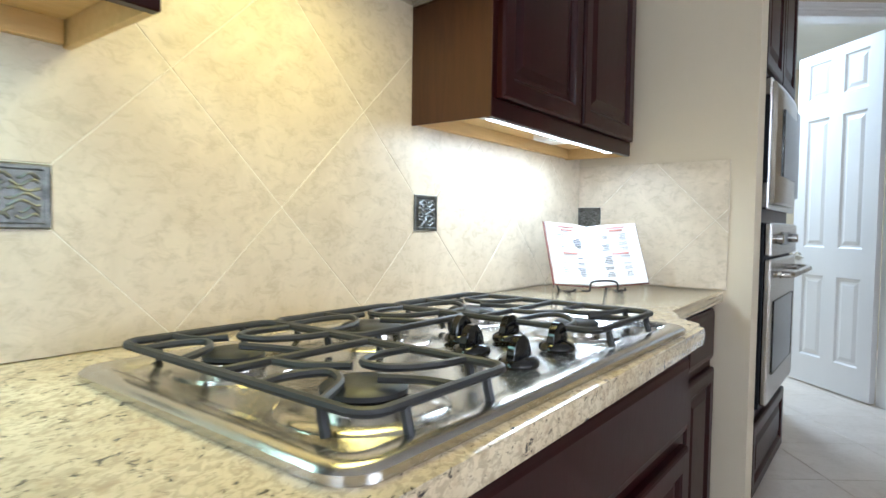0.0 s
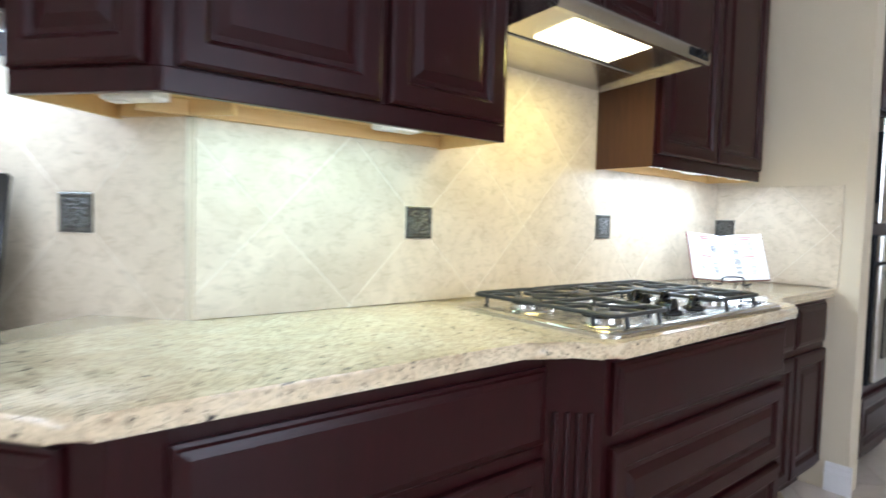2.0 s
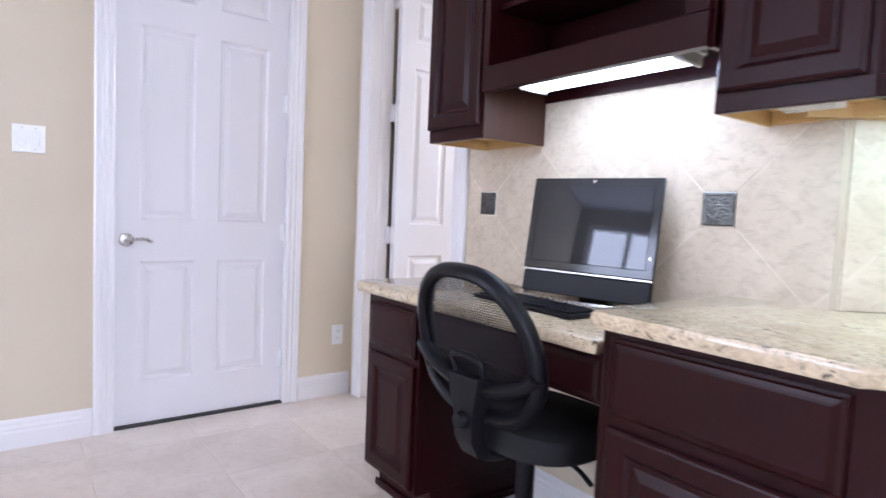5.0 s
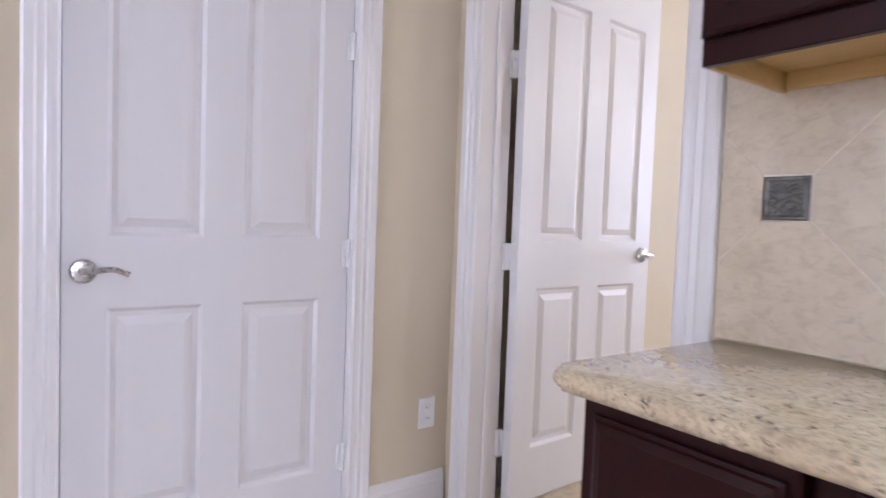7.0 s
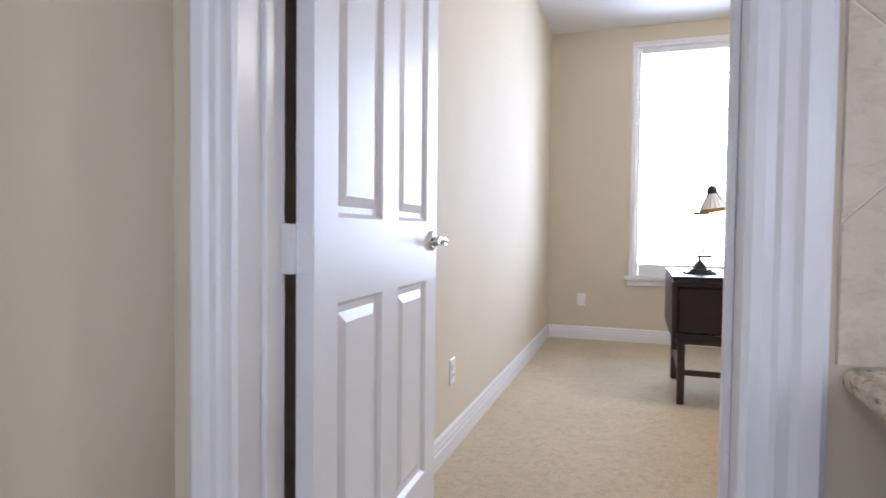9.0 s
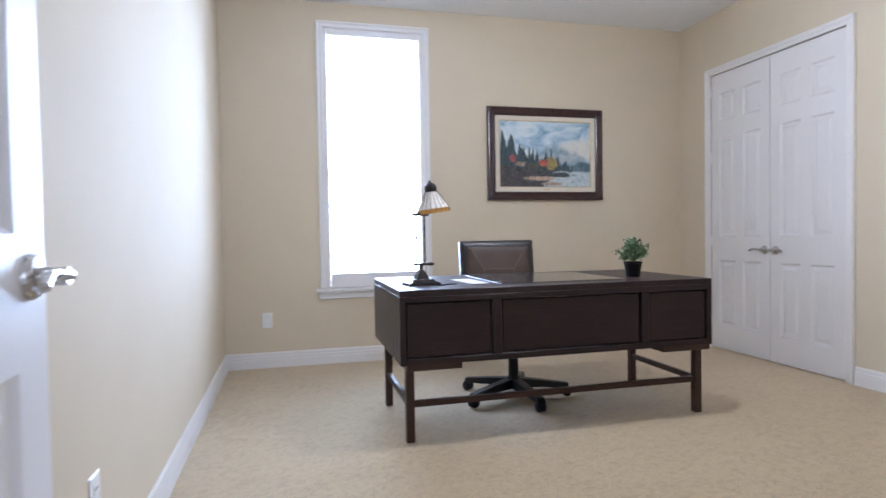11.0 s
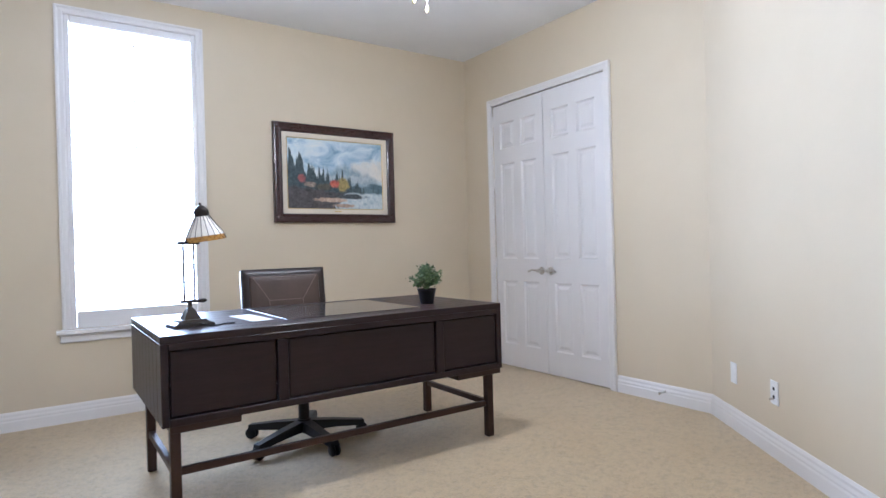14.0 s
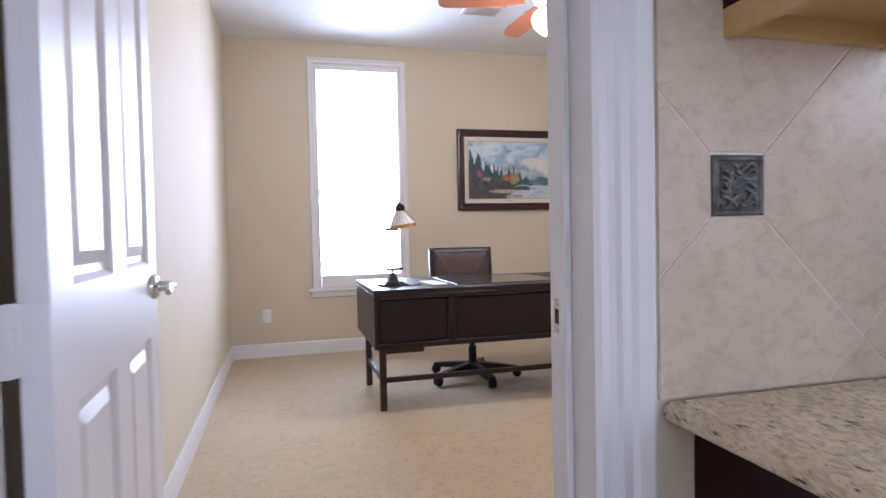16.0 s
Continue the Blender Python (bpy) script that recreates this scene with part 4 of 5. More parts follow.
def cookbook():
    m = STOVE @ pose(2.235, -0.215, CT, 0, 0, -38)
    st = thing("book_stand", m, "black wire book stand on the granite worktop", "book stand")
    bmr = tube(smooth_line([(-0.09, -0.07, 0.012), (-0.095, -0.05, 0.004), (-0.09, 0.06, 0.004), (-0.08, 0.075, 0.10), (0.08, 0.075, 0.10), (0.09, 0.06, 0.004), (0.095, -0.05, 0.004), (0.09, -0.07, 0.012)], 5), 0.0035, 6)
    part("wire_base", bmr, M_IRON, st, "", True)
    part("hook", tube(smooth_line([(-0.06, -0.055, 0.006), (-0.05, -0.088, 0.010), (-0.04, -0.090, 0.038), (0.04, -0.090, 0.038), (0.05, -0.088, 0.010), (0.06, -0.055, 0.006)], 5), 0.0035, 6), M_IRON, st, "", True)
    for sx in (-1, 1):
        part("leg", tube(smooth_line([(sx * 0.10, 0.075, 0.004), (sx * 0.105, 0.055, 0.05), (sx * 0.09, 0.06, 0.10)], 4), 0.003, 6), M_IRON, st, "", True)
    bk = thing("cookbook", m @ pose(0, -0.052, 0.016, -25, 0, 0), "open white cookbook with printed recipes on a wire stand", "book")
    for sx, nm in ((-1, 0), (1, 1)):
        # each half of the open book turns towards the reader
        half = pose(0, 0, 0, 0, 0, sx * -13)
        n = 8
        part("cover", box(min(0, sx * 0.176), max(0, sx * 0.176), 0.0085, 0.0115, 0.0, 0.222, 0.001), M_COVER, bk, "dark red cover edge", False, half)
        lo = [(sx * 0.170 * k / n, -0.010 * math.sin(math.pi * min(1, k / n * 1.4)) * (1 - k / n) - 0.001) for k in range(n + 1)]
        pr = lo + [(x, 0.0078) for x, _ in lo[::-1]]
        part("page", rings([[(x, y, z) for x, y in pr] for z in (0.004, 0.218)]), M_PAPER, bk, "white printed page", False, half)
        rnd = random.Random(5 + nm)
        for z, w in ((0.203, 0.032), (0.192, 0.022), (0.108, 0.028)):
            part("heading", box(sx * 0.095 - w, sx * 0.095 + w, -0.0098, -0.004, z, z + 0.0042), M_RED, bk, "red printed heading", False, half)
        for cx in (sx * 0.055, sx * 0.118):
            z = 0.18
            while z > 0.025:
                w = rnd.uniform(0.010, 0.022)
                if rnd.random() < 0.7 and abs(z - 0.110) > 0.008:
                    part("text_line", box(cx - w, cx + w * 0.5, -0.0118 if abs(cx) < 0.1 else -0.0062, -0.004, z, z + 0.0013), M_INK, bk, "", False, half)
                z -= 0.0062


cookbook()


def computer():
    m = pose(-1.575, 0.30, DT, 0, 0, 11)
    pc = thing("desktop_computer", m, "black all-in-one desktop computer with its screen off", "computer")
    t = pose(0, -0.025, 0.022, -9)
    part("case", box(-0.229, 0.229, 0.0, 0.018, 0.0, 0.397, 0.006, None, 2), M_BLACK, pc, "", False, t)
    part("bezel", panel(-0.232, 0.232, 0.082, 0.397, [(0, -0.001), (0.0, -0.006), (0.002, -0.008), (0.026, -0.008), (0.028, -0.005), (0.029, -0.005)]), M_BLACKG, pc, "glossy black bezel", False, t)
    part("screen", box(-0.204, 0.204, -0.0075, -0.0055, 0.110, 0.371), M_SCREEN, pc, "dark glossy screen", False, t)
    part("trim_strip", box(-0.232, 0.232, -0.012, -0.001, 0.074, 0.080, 0.001), M_NICKEL, pc, "silver trim strip", False, t)
    part("chin", box(-0.228, 0.228, -0.008, -0.001, 0.0, 0.072, 0.003), M_BLACK, pc, "", False, t)
    part("camera_dot", lathe([(0.006, 0), (0.005, 0.002)], 10, None, pose(0, -0.009, 0.385, 90)), M_NICKEL, pc, "", True, t)
    part("button", box(0.214, 0.221, -0.011, -0.008, 0.14, 0.15, 0.001), M_NICKEL, pc, "", False, t)
    part("foot", tube(smooth_line([(-0.2, 0.03, 0.03), (-0.19, -0.05, 0.008), (0.19, -0.05, 0.008), (0.2, 0.03, 0.03)], 5), 0.008, 8), M_NICKEL, pc, "silver tube foot", True)
    part("rear_leg", box(-0.06, 0.06, 0.05, 0.11, 0.0, 0.24, 0.01), M_BLACK, pc)
    kb = thing("keyboard", pose(-1.60, 0.09, DT, 0, 0, -3), "black computer keyboard on the granite desk", "keyboard")
    part("tray", box(-0.22, 0.22, -0.07, 0.07, 0.001, 0.014, 0.004), M_BLACK, kb)
    for r in range(6):
        x = -0.208
        for k in range(18):
            w = 0.0205
            if r == 0 and 4 <= k <= 9:
                if k == 4:
                    part("key", box(x, x + 6 * 0.0231 - 0.003, -0.058, -0.042, 0.0145, 0.020, 0.0015), M_BLACK, kb)
                x += 0.0231
                continue
            part("key", box(x, x + w - 0.0015, -0.058 + r * 0.0205, -0.0415 + r * 0.0205, 0.0145, 0.020, 0.0015), M_BLACK, kb)
            x += 0.0231


computer()


def task_chair():
    m = pose(-1.50, 0.01, 0.0)
    c = thing("task_chair", m @ pose(-0.02, 0, 0, 0, 0, 2), "black mesh-back swivel task chair pulled up to the desk", "chair")
    # ring-shaped back frame, at -y, leaning back and curved
    def back(x, z):
        return (x, -0.20 - 0.19 * (z - 0.58) + 0.31 * x * x - 0.10 * max(0, (z - 0.75)), z)
    ring = []
    for k in range(40):
        a = 2 * math.pi * k / 40
        w = 0.218 * (1 - 0.17 * math.sin(a) - 0.10 * max(0.0, -math.sin(a)))
        x = w * math.copysign(abs(math.cos(a)) ** 0.72, math.cos(a))
        z = 0.77 + 0.198 * math.copysign(abs(math.sin(a)) ** 0.8, math.sin(a))
        ring.append(back(x, z))
    part("back_frame", tube(ring, 0.027, 10, None, 0.75, True), M_BLACK, c, "black plastic frame", True)
    bm = bmesh.new()
    grid = {}
    nx, nz = 58, 58
    for i in range(nx + 1):
        for j in range(nz + 1):
            u, v = -1 + 2 * i / nx, -1 + 2 * j / nz
            if abs(u) ** 2.6 + abs(v) ** 2.4 <= 1.02:
                grid[i, j] = bm.verts.new(back(u * 0.214 * (1 - 0.17 * v - 0.10 * max(0.0, -v)), 0.77 + v * 0.195))
    for (i, j), v in grid.items():
        q = [(i, j), (i + 1, j), (i + 1, j + 1), (i, j + 1)]
        if all(p in grid for p in q):
            bm.faces.new([grid[p] for p in q])
    mesh = part("mesh_back", bm, M_BLACKM, c, "black see-through mesh")
    wire = mesh.modifiers.new("weave", "WIREFRAME")
    wire.thickness, wire.use_replace, wire.use_even_offset = 0.0026, True, False
    # lumbar loops
    smile = smooth_line([back(-0.228, 0.73), back(-0.178, 0.69), back(-0.08, 0.66), back(0, 0.652), back(0.08, 0.66), back(0.178, 0.69), back(0.228, 0.73)], 5)
    part("lumbar_bar", tube([(p[0], p[1] - 0.012, p[2]) for p in smile], 0.030, 10, None, 0.7), M_BLACK, c, "broad curved crossbar", True)
    part("lumbar_handle", tube(smooth_line([(-0.055, back(0, 0.68)[1] - 0.02, 0.68), (-0.05, back(0, 0.735)[1] - 0.03, 0.735), (0.05, back(0, 0.735)[1] - 0.03, 0.735), (0.055, back(0, 0.68)[1] - 0.02, 0.68)], 4), 0.009, 8), M_BLACK, c, "", True)
    spine = [(0.075, 0.685, 0.0), (0.062, 0.63, 0.008), (0.046, 0.57, 0.014), (0.044, 0.51, 0.014), (0.04, 0.46, -0.015), (0.032, 0.44, -0.07)]
    loops = []
    for w, z, o in spine:
        y = back(0, max(z, 0.55))[1] - 0.03 - o
        loops.append([(-w, y + 0.02, z), (w, y + 0.02, z), (w * 0.8, y - 0.018, z), (-w * 0.8, y - 0.018, z)])
    part("spine", rings(loops), M_BLACK, c, "", True)
    part("back_bracket", tube(smooth_line([(0, -0.17, 0.452), (0, -0.10, 0.44), (0, 0.02, 0.455)], 4), 0.022, 10), M_BLACK, c, "", True)
    part("tilt_knob", lathe([(0.026, 0), (0.026, 0.02), (0.02, 0.03), (0.008, 0.031)], 16, None, pose(0, -0.250, 0.565, 90)), M_BLACK, c, "", True)
    loops = []
    for f, z in ((0.86, 0.455), (0.97, 0.467), (1.0, 0.495), (0.98, 0.525), (0.88, 0.543), (0.5, 0.549)):
        loops.append([(f * 0.235 * math.copysign(abs(math.cos(a)) ** 0.7, math.cos(a)), 0.05 + f * 0.225 * math.copysign(abs(math.sin(a)) ** 0.7, math.sin(a)), z - 0.012 * math.sin(a) * (z > 0.52)) for a in [2 * math.pi * k / 32 for k in range(32)]])
    part("seat", rings(loops), M_BLACKM, c, "black fabric cushion", True)
    part("lever", tube([(0.04, 0.05, 0.445), (0.20, 0.0, 0.43), (0.25, -0.02, 0.42)], 0.007, 7), M_BLACK, c, "", True)
    part("gas_column", lathe([(0.028, 0.09), (0.028, 0.40), (0.024, 0.402), (0.024, 0.455)], 18), M_BLACK, c, "", True)
    star(c, 0.30, 18, 0.028)


def star(c, radius, turn, caster_r, mat=None, stout=1.0):
    """A five-legged swivel base with casters."""
    mat = mat or M_BLACK
    part("hub", lathe([(0.045, 0.065), (0.048, 0.10), (0.035, 0.13)], 18), mat, c, "", True)
    for k in range(5):
        a = radians(turn + 72 * k)
        d = Vector((math.cos(a), math.sin(a), 0))
        n = Vector((-d.y, d.x, 0))
        loops = []
        for r, w, z, h in [(a, b * stout, e, g * stout) for a, b, e, g in ((0.03, 0.028, 0.098, 0.04), (radius * 0.5, 0.024, 0.088, 0.03), (radius, 0.019, 0.068, 0.022))]:
            p = d * r
            loops.append([p + n * w + Vector((0, 0, z - h * 0.5)), p - n * w + Vector((0, 0, z - h * 0.5)), p - n * w * 0.7 + Vector((0, 0, z + h * 0.4)), p + n * w * 0.7 + Vector((0, 0, z + h * 0.4))])
        leg = part("leg", rings(loops), mat, c)
        q = d * (radius - 0.01)
        for s in (-1, 1):
            w = part("caster", lathe([(caster_r * 0.85, -0.009), (caster_r, -0.005), (caster_r, 0.005), (caster_r * 0.85, 0.009)], 16, None, Matrix.Translation(q + n * 0.014 * s + Vector((0, 0, caster_r + 0.001))) @ Matrix.Rotation(a, 4, "Z") @ Matrix.Rotation(radians(90), 4, "X")), M_BLACK, leg, "", True)


task_chair()


def outlet(m, x, z, label, kind="duplex", w=0.072, h=0.115):
    name = "light_switch" if kind in ("switch",) else "wall_outlet" if kind != "blank" else "wall_plate"
    o = thing(name, m @ pose(x, 0, z), label, name.replace("_", " "))
    part("plate", panel(-w / 2, w / 2, -h / 2, h / 2, [(0, -0.0005), (0, -0.003), (0.003, -0.006), (0.006, -0.006)]), M_PLATE, o)
    if kind == "duplex":
        for s in (-1, 1):
            f = part("socket", panel(-0.016, 0.016, s * 0.02 - 0.013, s * 0.02 + 0.013, [(0, -0.006), (0, -0.008), (0.002, -0.009), (0.004, -0.009)]), M_PLATE, o)
            for q in (-0.006, 0.006):
                part("slot", box(q - 0.001, q + 0.001, -0.0098, -0.0088, s * 0.02 - 0.002, s * 0.02 + 0.006), M_DARK, f)
    elif kind == "switch":
        for q in (-0.023, 0.023):
            part("rocker", panel(q - 0.016, q + 0.016, -0.033, 0.033, [(0, -0.006), (0, -0.008), (0.003, -0.0105), (0.005, -0.0105)]), M_PLATE, o)
            for s in (-1, 1):
                part("screw", lathe([(0.003, 0), (0.002, 0.001)], 8, None, pose(q, -0.006, s * 0.045, 90)), M_NICKEL, o)
    elif kind == "jack":
        for s in (-1, 1):
            part("jack", box(-0.009, 0.009, -0.0075, -0.0055, s * 0.02 - 0.008, s * 0.02 + 0.008, 0.001), M_DARK, o)
        part("plug", lathe([(0.006, 0), (0.006, 0.012), (0.004, 0.02)], 10, None, pose(-0.004, -0.007, -0.03, 90)), M_NICKEL, o, "", True)
    return o


outlet(KWALL, 0.343, 0.36, "white duplex wall outlet above the baseboard")
outlet(KWALL, -1.148, 1.352, "white double rocker light switch beside the door", "switch", 0.118, 0.118)
outlet(SIDE, 2.05, 0.37, "white duplex wall outlet on the beige wall")
outlet(WINWALL, -3.085, 0.375, "white duplex wall outlet beside the window")
outlet(BEND, 0.30, 0.325, "blank white wall plate above the baseboard", "blank")
outlet(BEND, 0.74, 0.325, "white wall plate with two jacks", "jack")


def accent(m, x, z, label="embossed pewter accent tile in the backsplash", w=0.097):
    a = thing("accent_tile", m @ pose(x, -0.0085, z), label, "tile", "pewter accent tiles")
    part("plate", panel(-w / 2, w / 2, -w / 2, w / 2, [(0, 0), (0, -0.003), (0.003, -0.005), (0.008, -0.005), (0.010, -0.003), (0.012, -0.003)]), M_PEWTER, a)
    rnd = random.Random(11)
    for i in range(7):
        z0 = -0.030 + 0.010 * i
        cut = rnd.uniform(-0.016, 0.016)
        for xa, xb in ((-0.033, cut - 0.003), (cut + 0.004, 0.033)):
            ph, am = rnd.uniform(0, 6), rnd.uniform(0.002, 0.005)
            pts = [(xa + (xb - xa) * k / 9, -0.004 - 0.002 * math.sin(math.pi * k / 9), z0 + am * math.sin(ph + 0.75 * k)) for k in range(10)]
            part("scroll", tube(pts, 0.0026, 6), M_NICKELD, a, "raised leafy scroll", True)


accent(DESK, -1.212, 1.161)
accent(DESK, -2.226, 1.160, w=0.094)
for x in (0.662, 1.603):
    accent(STOVE, x, 1.158)
accent(RETURN, 0.052, 1.158)

# ---- the office ----


def office_window():
    x0, x1, z0, z1 = -2.628, -1.838, 0.605, 2.625
    w = thing("window_1", WINWALL, "tall white-cased window with bright plantation shutters", "window", "", "structure")
    bm = bmesh.new()
    cw = 0.052
    prof = [(0, 0), (0, -0.012), (0.01, -0.016), (0.03, -0.013), (0.04, -0.018), (cw, -0.016), (cw, 0)]
    rings([[(x0 - o, y, z0 - 0.0) for o, y in prof], [(x0 - o, y, z1 + o) for o, y in prof]], bm)
    rings([[(x1 + o, y, z0 - 0.0) for o, y in prof], [(x1 + o, y, z1 + o) for o, y in prof]], bm)
    rings([[(x0 - o, y - 0.001, z1 + o) for o, y in prof], [(x1 + o, y - 0.001, z1 + o) for o, y in prof]], bm)
    part("window_casing", bm, M_WHITE, w)
    part("window_sill", box(x0 - 0.085, x1 + 0.085, -0.055, 0.02, z0 - 0.03, z0 - 0.002, 0.006, None, 2), M_WHITE, w)
    part("apron", box(x0 - 0.065, x1 + 0.065, -0.02, -0.001, z0 - 0.085, z0 - 0.031, 0.006), M_WHITE, w)
    bm = bmesh.new()
    for a, b, c, d in ((x0, x0 + 0.03, z0, z1), (x1 - 0.03, x1, z0, z1), (x0 + 0.03, x1 - 0.03, z0, z0 + 0.11), (x0 + 0.03, x1 - 0.03, z1 - 0.05, z1)):
        box(a + 0.001, b - 0.001, -0.004, 0.024, c + 0.001, d - 0.001, 0.003, bm)
    part("shutter_frame", bm, M_WHITE, w)
    n = 30
    for k in range(n):
        z = z0 + 0.135 + (z1 - z0 - 0.21) * k / (n - 1)
        part("louver", rings([[(x, 0.012 + 0.03 * math.cos(a), z + 0.004 * math.sin(a)) for a in [2 * math.pi * q / 10 for q in range(10)]] for x in (x0 + 0.032, x1 - 0.032)]), M_WHITE, w, "", True)
    part("tilt_rod", box((x0 + x1) / 2 - 0.004, (x0 + x1) / 2 + 0.004, -0.026, -0.0185, z0 + 0.12, z1 - 0.12, 0.001), M_WHITE, w)
    part("pane", box(x0, x1, 0.108, 0.112, z0, z1), M_DAY, w, "glass full of bright daylight")


office_window()


def painting_mat():
    """An oil landscape: sky and clouds, mountains, firs, autumn trees and a lake."""
    m, t, b = nodes_of("oil_painting")
    co = t.nodes.new("ShaderNodeTexCoord").outputs["Object"]
    sep = t.nodes.new("ShaderNodeSeparateXYZ")
    t.links.new(co, sep.inputs[0])
    x, z = sep.outputs[0], sep.outputs[2]

    def calc(op, a, bb):
        n = t.nodes.new("ShaderNodeMath")
        n.operation = op
        for s, v in zip(n.inputs, (a, bb)):
            if isinstance(v, (int, float)):
                s.default_value = v
            else:
                t.links.new(v, s)
        return n.outputs[0]

    def step(v, lo, hi):
        n = t.nodes.new("ShaderNodeMapRange")
        n.interpolation_type = "SMOOTHSTEP"
        n.inputs[1].default_value, n.inputs[2].default_value = lo, hi
        t.links.new(v, n.inputs[0])
        return n.outputs[0]

    cloud = noise_node(t, co, 4.5, 7.0, 0.6, 0.9, (1, 1, 1.7))
    brush = noise_node(t, co, 38.0, 5.0, 0.7, 0.8)
    daub = noise_node(t, co, 16.0, 4.0, 0.65, 0.6)
    hill = noise_node(t, co, 5.0, 5.0, 0.6, 0.0, (1, 1, 0.0))
    fir = noise_node(t, co, 30.0, 3.0, 0.6, 0.0, (1, 1, 0.10))
    ragged = calc("MULTIPLY", calc("SUBTRACT", daub, 0.5), 0.16)

    def spot(cx, cz, rx, rz):
        """A soft-edged daub of paint with a ragged outline."""
        dx = calc("DIVIDE", calc("SUBTRACT", x, cx), rx)
        dz = calc("DIVIDE", calc("SUBTRACT", z, cz), rz)
        d = calc("ADD", calc("MULTIPLY", dx, dx), calc("MULTIPLY", dz, dz))
        return step(calc("ADD", d, calc("MULTIPLY", calc("SUBTRACT", daub, 0.5), 2.6)), 1.3, 0.35)

    def lay(col, fac, dark, light):
        return mixed(t, fac, col, ramp(t, brush, [(0.3, dark), (0.7, light)]))

    # sky: blue-grey above, warm light low at one side
    col = ramp(t, cloud, [(0.30, (0.18, 0.29, 0.43)), (0.42, (0.34, 0.47, 0.60)), (0.54, (0.58, 0.67, 0.73)), (0.70, (0.76, 0.77, 0.75))])
    col = lay(col, calc("MULTIPLY", spot(0.30, 0.02, 0.20, 0.12), 0.7), (0.60, 0.56, 0.50), (0.74, 0.70, 0.62))
    # misty mountains
    ridge = calc("ADD", calc("MULTIPLY", hill, 0.30), calc("MULTIPLY", calc("ABSOLUTE", calc("SUBTRACT", x, 0.07), 0), -0.52))
    mt = step(calc("SUBTRACT", calc("ADD", calc("ADD", ridge, -0.045), calc("MULTIPLY", ragged, 0.35)), z), -0.015, 0.05)
    col = lay(col, calc("MULTIPLY", mt, 0.8), (0.12, 0.19, 0.27), (0.33, 0.42, 0.49))
    col = lay(col, calc("MULTIPLY", spot(0.10, -0.03, 0.22, 0.035), 0.55), (0.40, 0.46, 0.50), (0.56, 0.60, 0.62))
    # far shore
    col = lay(col, spot(0.37, -0.11, 0.15, 0.055), (0.035, 0.075, 0.10), (0.12, 0.20, 0.25))
    col = lay(col, spot(0.20, -0.12, 0.16, 0.035), (0.06, 0.10, 0.13), (0.16, 0.24, 0.28))
    # firs, tall at one edge
    edge = calc("SUBTRACT", calc("ADD", calc("MULTIPLY", fir, 0.50), calc("MULTIPLY", x, -0.40)), 0.285)
    col = lay(col, step(calc("SUBTRACT", calc("ADD", edge, calc("MULTIPLY", ragged, 0.30)), z), -0.012, 0.02), (0.012, 0.026, 0.036), (0.075, 0.115, 0.13))
    # banks, house and path
    bank = calc("SUBTRACT", calc("ADD", calc("MULTIPLY", x, -0.10), calc("MULTIPLY", ragged, 0.6)), calc("ADD", z, 0.135))
    col = lay(col, step(bank, -0.015, 0.02), (0.012, 0.014, 0.022), (0.11, 0.10, 0.105))
    # lake
    lake = calc("MULTIPLY", step(calc("ADD", x, calc("ADD", calc("MULTIPLY", ragged, 1.2), calc("MULTIPLY", z, -0.7))), 0.15, 0.21), step(calc("ADD", z, calc("MULTIPLY", ragged, 0.25)), -0.135, -0.16))
    col = lay(col, lake, (0.28, 0.38, 0.45), (0.66, 0.70, 0.69))
    col = lay(col, spot(0.13, -0.175, 0.13, 0.022), (0.015, 0.022, 0.03), (0.09, 0.11, 0.12))
    col = lay(col, spot(-0.06, -0.205, 0.15, 0.020), (0.30, 0.20, 0.15), (0.62, 0.48, 0.37))
    col = lay(col, spot(0.06, -0.25, 0.10, 0.016), (0.22, 0.15, 0.12), (0.50, 0.38, 0.30))
    col = lay(col, spot(-0.23, -0.085, 0.05, 0.022), (0.10, 0.07, 0.06), (0.42, 0.34, 0.28))
    # autumn trees
    col = lay(col, spot(-0.30, -0.04, 0.035, 0.035), (0.16, 0.04, 0.045), (0.42, 0.13, 0.12))
    col = lay(col, spot(0.055, -0.075, 0.055, 0.060), (0.14, 0.12, 0.04), (0.46, 0.36, 0.12))
    col = lay(col, spot(-0.022, -0.072, 0.040, 0.036), (0.30, 0.05, 0.04), (0.60, 0.17, 0.11))
    col = lay(col, spot(-0.12, -0.10, 0.07, 0.028), (0.02, 0.03, 0.03), (0.13, 0.12, 0.09))
    t.links.new(col, b.inputs["Base Color"])
    b.inputs["Roughness"].default_value = 0.35
    bumped(t, b, brush, 0.25, 0.002)
    return m


